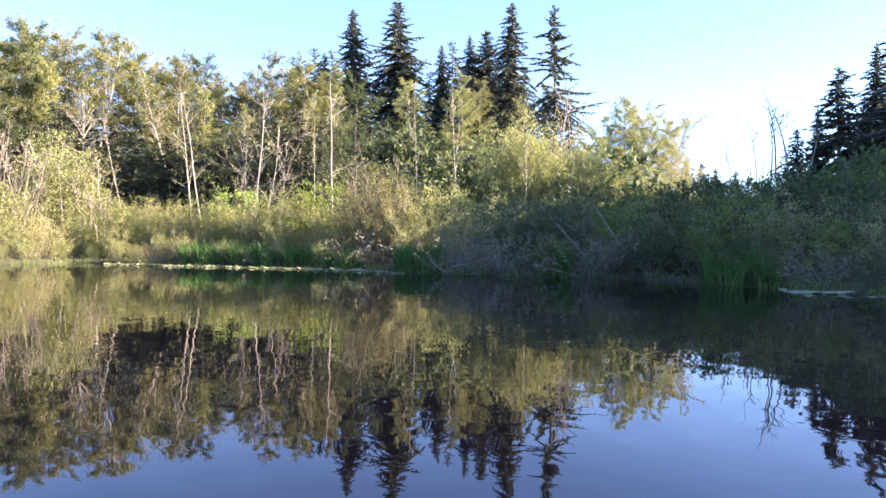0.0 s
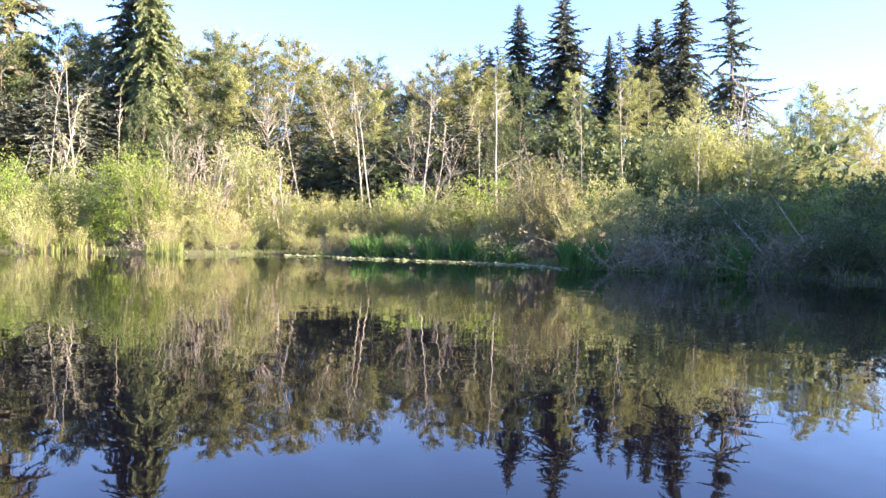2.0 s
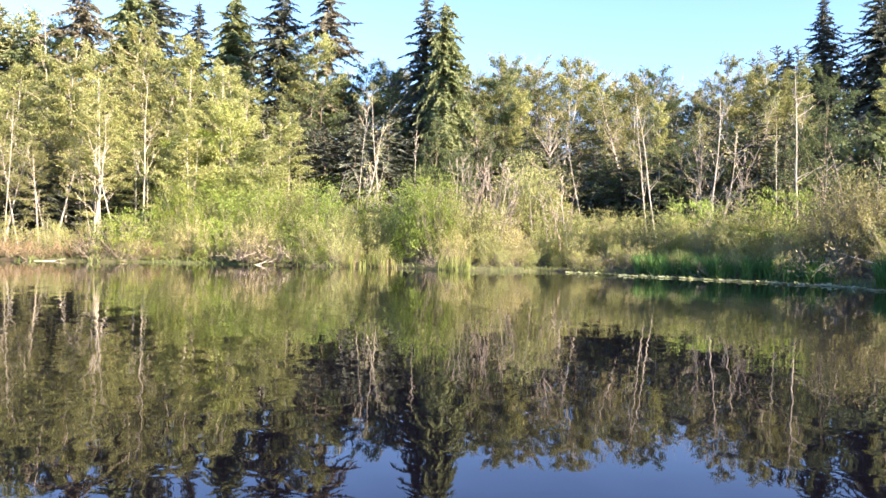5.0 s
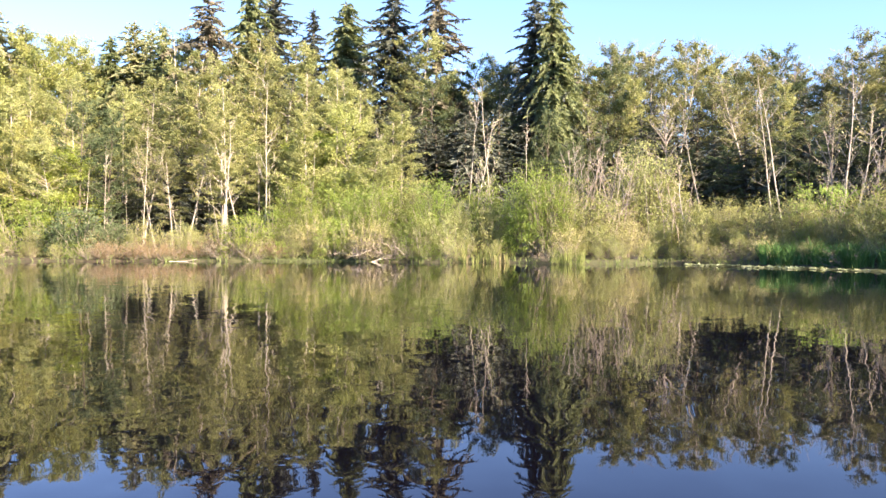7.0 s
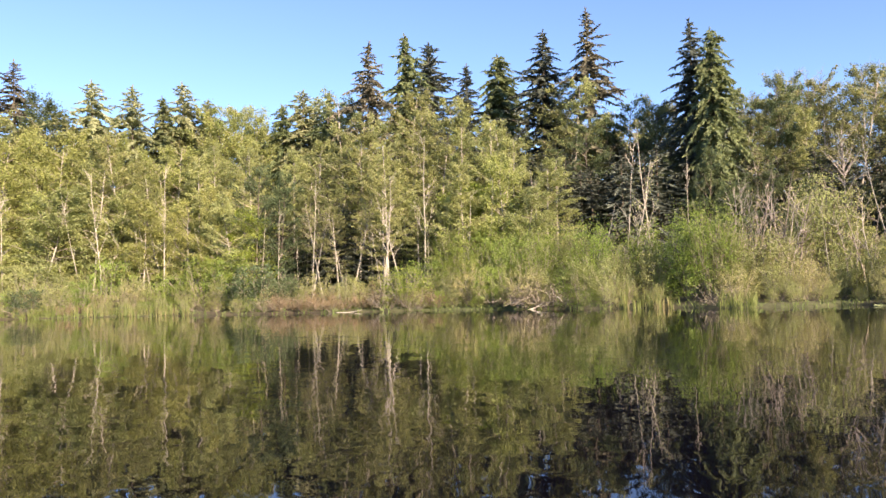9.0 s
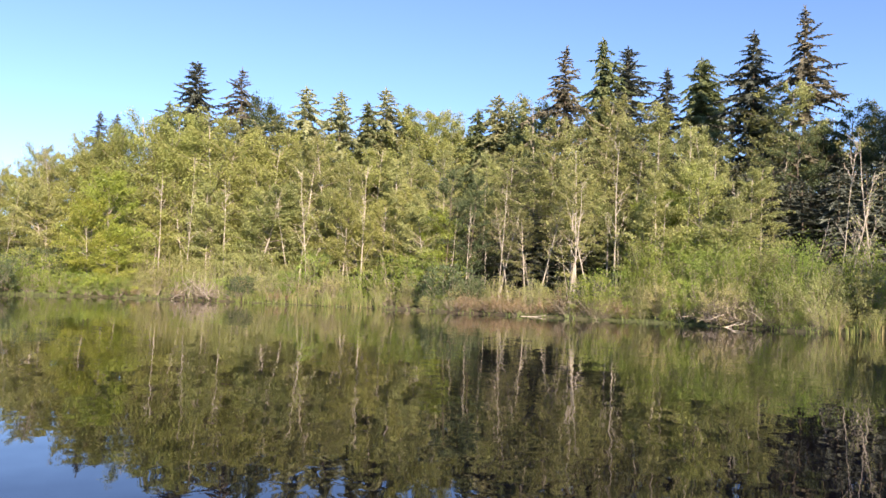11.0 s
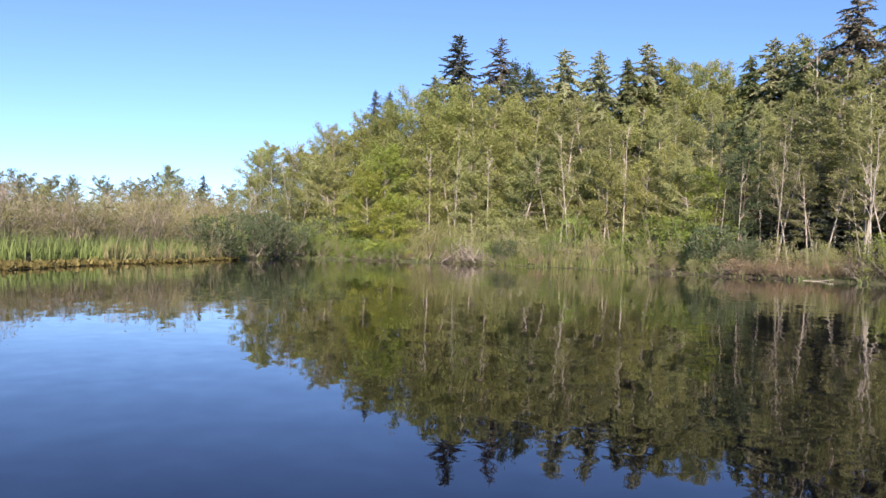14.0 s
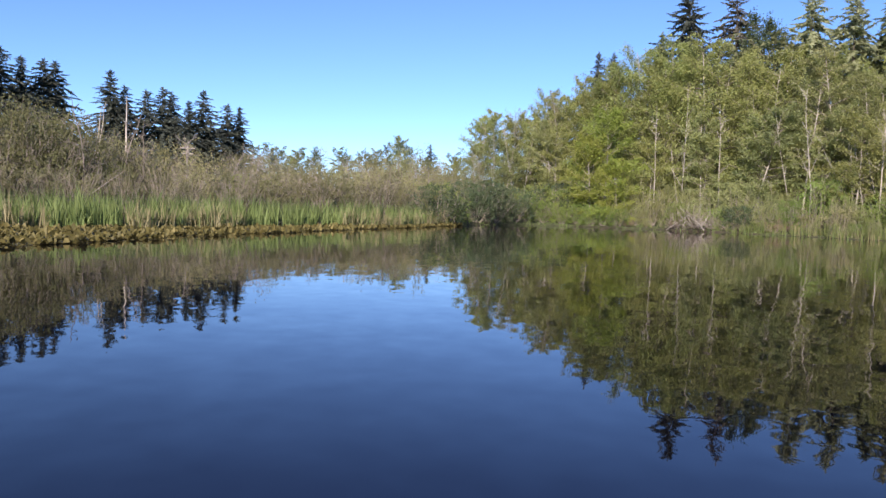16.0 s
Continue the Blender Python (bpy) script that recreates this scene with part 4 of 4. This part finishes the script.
THICKET = [Stock(shrub(49, 4, 4.4, 36, 3000, LEAF_MARSH, size=0.13, dome=0.6, upright=0.45), 4, "dense twiggy olive-brown marsh thicket", "shrub"),
           Stock(shrub(50, 4, 4.0, 44, 2000, LEAF_BROWNISH, size=0.12, dome=0.5, upright=0.55), 4, "brownish twiggy marsh thicket", "shrub")]
WILLOW = Stock(shrub(40, 8, 6.4, 44, 11500, LEAF_BRIGHT, size=0.16, dome=0.65, upright=0.75, low=0.05), 8, "tall dense fresh green willow", "willow")
WILLOW_LIGHT = Stock(shrub(39, 8, 5.6, 44, 11500, LEAF_ALDER, size=0.15, dome=0.65, upright=0.85, low=0.05), 8, "tall rounded yellow-green willow", "willow")
REDDISH = Stock(shrub(38, 2, 2.6, 30, 1500, LEAF_RUSSET, size=0.11, upright=0.5, low=0.02, name="brushwood"), 2, "low reddish brown brush on the bank", "brushwood")
WILLOW_MARSH = Stock(shrub(47, 6.5, 5.8, 46, 7000, LEAF_MARSH, size=0.15, dome=0.4, upright=0.6, low=0.1), 6.5, "large dense brownish olive willow", "willow")
WILLOW_GREY = Stock(shrub(48, 6.5, 5.4, 60, 6500, LEAF_MARSH, size=0.14, dome=0.3, upright=0.75, low=0.3), 6.5, "large twiggy grey-olive pussy willow", "willow")
for az in np.arange(-46, -10, 3.2):
    (DARK + GREEN[:1])[int(rng.integers(0, 2))].put(az, shore(az) + rng.uniform(9, 12), rng.uniform(2.6, 3.4), rng.uniform(0, 360), 1.4, "shrubs along the bank")
# azimuths, row offset from the shore, height, spacing in metres, kinds
# rows from -36 to -2: mostly DARK, so leaf colour deepens the bank's shade
BANKS = [(-34, -4, 1.5, 2.0, 1.6, DARK + DARK + BROWN[:1] + GREEN[:1]), (-34, -2, 4, 3.4, 2.2, DARK + DARK + GREEN[:1] + OLIVE[:1]), (-36, -4, 8, 3.9, 2.4, DARK + DARK + GREEN[:1] + OLIVE[:1]), (-35, -6, 13, 3.4, 3.0, DARK + GREEN),
         (-4, 10, 5, 3.8, 2.4, OLIVE), (-4, 34, 9, 4.6, 2.4, OLIVE + GREEN[1:]), (9, 34, 1.1, 1.5, 1.5, OLIVE + GREEN[1:] + BROWN[:1]), (9, 34, 3.2, 2.6, 2.0, OLIVE + GREEN[1:]), (9, 34, 6, 3.6, 2.2, OLIVE + GREEN[1:]),
         (38, 44, 2.5, 4.4, 2.4, GREEN + OLIVE[1:]), (38, 57, 0.7, 1.8, 1.6, GREEN + OLIVE), (44, 57, 1.8, 3.4, 2.0, GREEN + OLIVE[:1]), (43.5, 55.5, 3.6, 5.6, 2.8, [WILLOW, WILLOW] + GREEN[:1]), (45.0, 53.5, 5.5, 7.0, 3.0, [WILLOW, WILLOW, WILLOW_LIGHT]), (54, 66, 0.6, 1.7, 1.1, [REDDISH, REDDISH, REDDISH, BROWN[0]]), (55, 66, 2.6, 2.2, 1.6, [REDDISH, GREEN[1], OLIVE[1]]), (56, 67, 5.5, 3.0, 2.4, [GREEN[1], OLIVE[1], DARK[0]]),
         (65, 92, 1.0, 1.4, 1.5, BROWN[:1] + GREEN + DARK + [REDDISH]), (66.5, 92, 2.6, 3.0, 1.9, GREEN + OLIVE + DARK), (67, 96, 4.6, 4.8, 2.4, GREEN + GREEN[1:] + DARK), (90.5, 95, 1.0, 2.8, 1.6, GREEN[:1]),
         (93.5, 104, 1.5, 3.4, 1.8, DARK + GREEN[:1] + GREEN[:1]), (95, 105, 6, 4.4, 2.6, DARK + GREEN[:1]), (98, 104, 12, 4.5, 3.0, OLIVE + GREEN[1:]), (104, 112, 12, 4.0, 3.0, THICKET + OLIVE[:1]),
         (104, 140, 8, 3.4, 2.0, THICKET), (104, 140, 12, 4.0, 2.4, THICKET + OLIVE[:1]), (106, 140, 17, 4.3, 2.8, THICKET + OLIVE[:1] + GREEN[:1]), (118, 140, 22, 5.4, 3.0, THICKET), (104, 126, 28, 4.9, 3.6, THICKET + OLIVE[:1]), (98, 110, 22, 5.0, 2.8, THICKET + OLIVE[:1]), (98, 109, 31, 6.2, 3.0, OLIVE + THICKET[:1]), (104, 121, 44, 6.0, 3.4, OLIVE[:1] + THICKET)]
for az, off, ht in ((104.6, 14, 5.0), (106.2, 18, 5.2), (108.5, 16, 4.6), (110.8, 20, 5.2), (113.0, 16, 4.6), (115.4, 19, 5.0), (117.6, 15, 5.0), (119.8, 20, 5.6), (122.4, 15, 5.4), (124.8, 14, 5.6), (126.4, 16, 6.4), (128.8, 12, 6.2)):
    BROWN_BARE[int(rng.integers(0, 2))].put(az, shore(az) + off, ht, rng.uniform(0, 360), rng.uniform(1.2, 1.8), "leafless clusters in the marsh", tilt=rng.normal(0, 12))
for a0, a1, off, ht, gap, kinds in BANKS:
    az = a0
    while az < a1:
        d = shore(az) + off + rng.normal(0, 0.6)
        kinds[int(rng.integers(0, len(kinds)))].put(az, max(d, shore(az) + 0.7), ht * rng.uniform(0.75, 1.2), rng.uniform(0, 360), rng.uniform(0.9, 1.25), "shrubs along the bank")
        az += math.degrees(gap / d) * rng.uniform(0.7, 1.3)
for az, off, ht, kind in ((101.2, 10, 6.0, WILLOW_GREY), (102.4, 12, 5.5, WILLOW_GREY), (103.4, 14, 5.5, WILLOW_GREY), (38.8, 5, 6.6, WILLOW), (32.6, 5, 6.4, WILLOW_LIGHT), (26.8, 8.5, 10.2, WILLOW_LIGHT), (25.7, 9, 8.6, WILLOW_LIGHT), (28.0, 9.5, 8.0, WILLOW_LIGHT), (42.2, 5, 7.0, WILLOW), (44.0, 6, 7.4, WILLOW_LIGHT), (29.8, 6, 5.4, GREEN[1]), (-25.6, 15, 4.8, GREEN[0]), (-27.0, 14, 5.0, DARK[0]), (-28.5, 13, 5.2, GREEN[0]), (-30.0, 12, 5.4, DARK[0]), (-31.5, 12, 5.6, GREEN[0]), (35.4, 4.5, 7.2, WILLOW), (34.0, 4.5, 7.6, WILLOW), (40.6, 4, 5.0, WILLOW_LIGHT), (5.2, 4, 6.8, WILLOW_GREY), (3.8, 6, 6.2, WILLOW_GREY), (6.8, 6, 5.4, WILLOW_GREY), (-6.1, 20, 10.8, WILLOW_LIGHT), (-5.0, 21, 9.4, WILLOW_LIGHT), (-7.2, 20, 9.2, WILLOW_LIGHT), (-10.3, 22, 9.2, WILLOW_LIGHT), (131.5, 13, 7.2, WILLOW_MARSH), (133.6, 13, 7.6, WILLOW_MARSH), (129.6, 14, 6.8, WILLOW_MARSH), (132.6, 17, 7.8, WILLOW_MARSH), (130.6, 18, 7.4, WILLOW_MARSH), (135.2, 15, 7.6, WILLOW_MARSH), (127.6, 18, 5.8, WILLOW_MARSH), (-12.0, 28, 6.4, WILLOW_LIGHT), (-14.0, 30, 6.8, WILLOW_LIGHT), (-16.0, 30, 6.2, WILLOW_LIGHT), (-17.8, 32, 5.6, WILLOW_LIGHT), (-19.0, 16, 4.4, DARK[0]), (-20.2, 15, 4.3, GREEN[0]), (-21.3, 16, 4.4, DARK[0]), (-22.4, 17, 4.6, GREEN[0]), (-23.6, 16, 4.5, DARK[0]), (-15.4, 1.5, 2.4, DARK[0]), (-15.0, 4, 2.8, DARK[0]), (-15.8, 4.5, 3.0, GREEN[0]), (21.2, 5, 4.8, WILLOW_LIGHT), (19.2, 5.5, 4.4, GREEN[1]), (16.4, 5, 4.8, WILLOW_LIGHT), (14.9, 7, 5.6, GREEN[0]), (12.2, 5, 4.6, GREEN[1]), (10.4, 6, 5.0, WILLOW_LIGHT), (9.0, 8, 6.2, GREEN[0]), (23.0, 4.5, 4.6, GREEN[1]), (46, 1.2, 2.2, BROWN[0]), (44.6, 1.2, 2.0, BROWN[0]), (47.2, 1.4, 2.2, BROWN[0]), (-1, 0.9, 2.0, BROWN[0]), (-3.2, 0.9, 2.2, BROWN[0]), (86, 1.0, 2.0, BROWN[0]), (6.3, 1.4, 2.4, BROWN[0])):
    kind.put(az, shore(az) + off, ht, rng.uniform(0, 360), 1.0, "shrubs along the bank")

# ---------------------------------------------------------------- reeds, grass and floating leaves


def blades(name, label, category, mat, spans, count, height, width, depth, seed, droop=0.25):
    """Standing blades along stretches of the bank, each a bent two-piece strip."""
    r = np.random.default_rng(seed)
    verts, faces = [], []
    for a0, a1, o0, o1 in spans:
        m = int(count * (a1 - a0))
        az = r.uniform(a0, a1, m)
        keep = np.array([noise.noise((a * 1.7, seed, 0)) + 0.6 * noise.noise((a * 5.1, seed, 4)) for a in az]) > -0.3
        for a in az[keep]:
            d = shore(a) + r.uniform(o0, o1)
            base = np.array(away(a, d, max(ground_z(a, d), -0.4) - 0.05))
            hh = height * r.uniform(0.5, 1.1) * (1 + 0.7 * noise.noise((a * 2.3, d * 0.4, seed)) + 0.45 * noise.noise((a * 7.0, d * 0.9, seed))) - base[2] * (base[2] < 0)
            t = r.uniform(0, 6.28)
            side = np.array([math.cos(t), math.sin(t), 0]) * width * r.uniform(0.6, 1.3)
            bend = np.array([r.normal(0, droop), r.normal(0, droop), 0]) * hh
            n = len(verts)
            verts += [base - side, base + side, base + bend * 0.3 + [0, 0, hh * 0.6] + side * 0.8, base + bend * 0.3 + [0, 0, hh * 0.6] - side * 0.8, base + bend + [0, 0, hh]]
            faces += [(n, n + 1, n + 2, n + 3), (n + 3, n + 2, n + 4)]
    me = bpy.data.meshes.new(name)
    me.from_pydata([tuple(v) for v in verts], [], faces)
    me.materials.append(mat)
    return tagged(new(name, me), label, category, kind="stuff")


blades("cattails", "tall green cattails behind the marsh edge", "cattails", REED_DEEP, [(103, 140, 1.8, 7.0)], 150, 1.3, 0.024, 0, 51, 0.16)
blades("young_cattails", "yellow-green young cattails in the shallows", "cattails", REED_GREEN, [(103, 140, -0.8, 3.0)], 140, 1.25, 0.024, 0, 58, 0.18)
blades("dry_cattails", "straw-coloured old cattail stalks at the marsh edge", "cattails", REED_DRY, [(103, 111, -1.0, 0.9), (118, 126, -1.0, 0.6), (131, 140, -1.0, 0.6)], 90, 1.1, 0.022, 0, 52, 0.18)
blades("reeds", "pale green reeds at the pond's edge", "reeds", REED_GREEN, [(31.2, 33.6, -0.5, 1.4), (36.8, 40.5, -0.4, 1.0), (72, 84, 0.0, 1.0)], 80, 1.1, 0.018, 0, 53, 0.2)
blades("dry_reeds", "straw-coloured reeds on a spit", "reeds", REED_DRY, [(36.7, 41, -0.6, 1.0), (72, 79, 0.0, 0.4)], 34, 0.9, 0.015, 0, 54, 0.18)
blades("sedge", "lush deep green grass on the low bank", "grass", GRASS_DEEP, [(6, 19, 0.2, 2.8), (0, 3.5, 0.1, 2.5), (-9.5, -7.5, 0, 1.5), (-24, -19, 0, 1.8)], 380, 1.1, 0.03, 0, 55, 0.3)
blades("bank_fringe", "mixed grass hanging over the bank's edge", "grass", REED_GREEN, [(-34, 103, -0.2, 0.9)], 18, 0.45, 0.022, 0, 57, 0.6)
blades("meadow_grass", "light green meadow grass on the bank", "grass", REED_GREEN, [(57, 68, 1.0, 6.0)], 110, 0.8, 0.025, 0, 56, 0.3)


def pads(name, label, mat, spans, count, size, seed, tilt, near=None):
    """Floating leaves: small round notched plates, some curled, on the water; near(az) is the open-water side of the mat."""
    r = np.random.default_rng(seed)
    verts, faces = [], []
    for a0, a1, o0, o1 in spans:
        for _ in range(int(count * (a1 - a0))):
            a = r.uniform(a0, a1)
            lo = near(a) if near else o0
            d = shore(a) + r.uniform(lo, o1)
            c = np.array(away(a, d, 0.012 + r.uniform(0, 0.03)))
            if near:
                lump = noise.noise((c[0] * 0.55, c[1] * 0.55, seed)) + 0.5 * noise.noise((c[0] * 1.9, c[1] * 1.9, seed))
                if lump < -0.12:
                    continue
                c[2] += max(0.0, lump) * 0.11
            s = size * r.uniform(0.5, 1.3)
            tx, ty = r.normal(0, tilt, 2)
            n = len(verts)
            verts.append(c)
            t0 = r.uniform(0, 6.28)
            for i in range(6):
                t = t0 + 0.3 + i * 5.7 / 5
                x, y = math.cos(t) * s, math.sin(t) * s * 0.85
                verts.append(c + [x, y, max(-0.008, x * tx + y * ty + r.normal(0, 0.15) * tilt * s)])
            faces += [(n, n + 1 + i, n + 2 + i) for i in range(5)]
    me = bpy.data.meshes.new(name)
    me.from_pydata([tuple(v) for v in verts], [], faces)
    me.materials.append(mat)
    return tagged(new(name, me), label, "floating leaves", kind="stuff")


def mat_edge(az):
    return float(np.interp(az, [102, 107, 111, 117, 123, 129, 134], [-2.5, -5, -6.5, -8, -9.5, -11.5, -13.5]))


pads("pond_lily_pads", "pale floating pond leaves in a line off the bank", PAD_GREEN, [(3, 24, -2.3, -0.9), (8, 12, -2.6, -1.6), (15, 23.5, -2.5, -1.3)], 36, 0.14, 61, 0.3)
pads("water_weed_mat", "brown and green mat of floating water plants", PAD_BROWN, [(102, 140, 0, 0.3)], 460, 0.1, 62, 0.9, mat_edge)
pads("bank_lily_pads", "pale floating leaves below the shaded bank", PAD_GREEN, [(-32, -24, -1.6, -0.3)], 12, 0.14, 63, 0.2)

# ---------------------------------------------------------------- dead wood and small things


def stick(rng2, length, radius, wob=0.12, k=7, sides=5, taper=0.3):
    g = Geo()
    path = limb_path(rng2, (0, 0, 0), (1, 0, 0), length, k, 0.0, wob)
    g.tube(path - path[k // 2], np.linspace(radius, radius * taper, k), sides)
    return g


def brush_heap(az, dist, count, size, seed, label, thick=0.018):
    """A pile of dead branches, each lying its own way."""
    r = np.random.default_rng(seed)
    heap = new("brush_heap")
    heap.matrix_basis = Matrix.Translation(away(az, dist, max(0.0, ground_z(az, dist))))
    shapes = [stick(r, size * u, thick, 0.2).mesh("branch", WOOD_GREY if u > 0.95 else BARK_TWIG, True) for u in (1.0, 0.8, 0.9, 0.6, 0.65)]
    for i in range(count):
        ob = new("branch", shapes[i % 5])
        ob.parent = heap
        up = r.uniform() < 0.4
        rise = r.uniform(35, 75) if up else r.normal(0, 13)
        ob.matrix_basis = pose(r.normal(0, size * 0.35), r.normal(0, size * 0.35), r.uniform(0.05, 0.55) + (0.45 * size * math.sin(radians(rise)) if up else 0.12), r.uniform(0, 360), -rise, r.uniform(0, 360))
    return tagged(heap, label, "brush heap", "heaps of dead branches")


brush_heap(85.6, shore(85.6) + 0.9, 46, 2.6, 71, "heap of grey dead branches on the bank", 0.03)
brush_heap(84.6, shore(84.6) + 0.7, 34, 2.0, 72, "low heap of grey driftwood branches at the water", 0.028)
brush_heap(45.4, shore(45.4) + 0.6, 64, 2.2, 73, "tangled grey-brown dead branches at the waterline")
brush_heap(47.6, shore(47.6) + 0.6, 60, 2.0, 74, "brown tangle of dead branches at the waterline")
brush_heap(-3.4, shore(-3.4) + 0.5, 34, 2.0, 75, "grey dead branches on the shaded bank")
brush_heap(6.6, shore(6.6) + 0.7, 26, 1.8, 76, "dead twigs at the foot of a willow")


def log(az, dist, length, radius, turn, label, mat=None, sink=0.35):
    """A fallen stem lying half in the water, with a broken stub."""
    r = np.random.default_rng(int(az * 10) + 900)
    thing = new("fallen_log")
    g = stick(r, length, radius, 0.05, 9, 9, 0.7)
    part("stem", g, mat or WOOD_GREY, thing, smooth=True)
    stub = stick(r, radius * 5, radius * 0.4, 0.1, 4, 6, 0.5)
    ob = part("stub", stub, mat or WOOD_GREY, thing, smooth=True)
    ob.matrix_basis = pose(length * 0.15, 0, radius, 0, -60, 30)
    thing.matrix_basis = pose(*away(az, dist, radius * (1 - sink)), 0, 0, turn)
    return tagged(thing, label, "log", "logs at the waterline")


log(46.9, shore(46.9) - 0.3, 1.6, 0.06, 46.9, "short pale log at the waterline")
log(60.6, shore(60.6) - 0.2, 2.0, 0.025, 58, "long pale stick at the waterline", BARK_PALE)
log(-26.5, shore(-26.5) - 0.8, 2.0, 0.035, -20, "half-sunk pale log below the shaded bank")
for az, off, top, tilt in ((130.4, 10, 4.6, 52), (-13.5, 4.0, 4.4, -60), (-16.0, 4.5, 4.0, 65), (-11.5, 3.5, 4.6, -48), (-12.8, 3.6, 4.2, 58), (-14.6, 3.4, 4.4, -35), (-17.4, 3.2, 4.0, 42), (-19.5, 3.0, 3.6, 50), (0.6, 3.2, 4.2, -68)):
    POLES[2].put(az, shore(az) + off, top, rng.uniform(0, 360), 1.6, "fallen grey limbs", "grey dead limb leaning in the brush", tilt=tilt)


def utility_pole(az, dist, top):
    thing = new("utility_pole")
    base = ground_z(az, dist)
    g = Geo()
    g.tube([(0, 0, -0.4), (0, 0, (top - base) * 0.5), (0, 0, top - base)], [0.14, 0.12, 0.1], 10)
    part("pole", g, WOOD_GREY, thing, smooth=True)
    for k, drop in enumerate((0.35, 0.95)):
        bm = bmesh.new()
        bmesh.ops.create_cube(bm, size=1.0, matrix=Matrix.Translation((0, -0.13, top - base - drop)) @ Matrix.Diagonal((1.5 - 0.4 * k, 0.1, 0.12, 1)))
        bmesh.ops.bevel(bm, geom=bm.edges[:], offset=0.012, segments=1)
        me = bpy.data.meshes.new("crossarm")
        bm.to_mesh(me)
        bm.free()
        me.materials.append(WOOD_GREY)
        ob = new("crossarm", me)
        ob.parent = thing
    thing.matrix_basis = pose(*away(az, dist, base), 0, 0, az)
    return tagged(thing, "weathered pale utility pole with crossarms beyond the marsh", "utility pole")


utility_pole(122.1, 88, 7.4)

for s in Stock.every:
    s.settle()
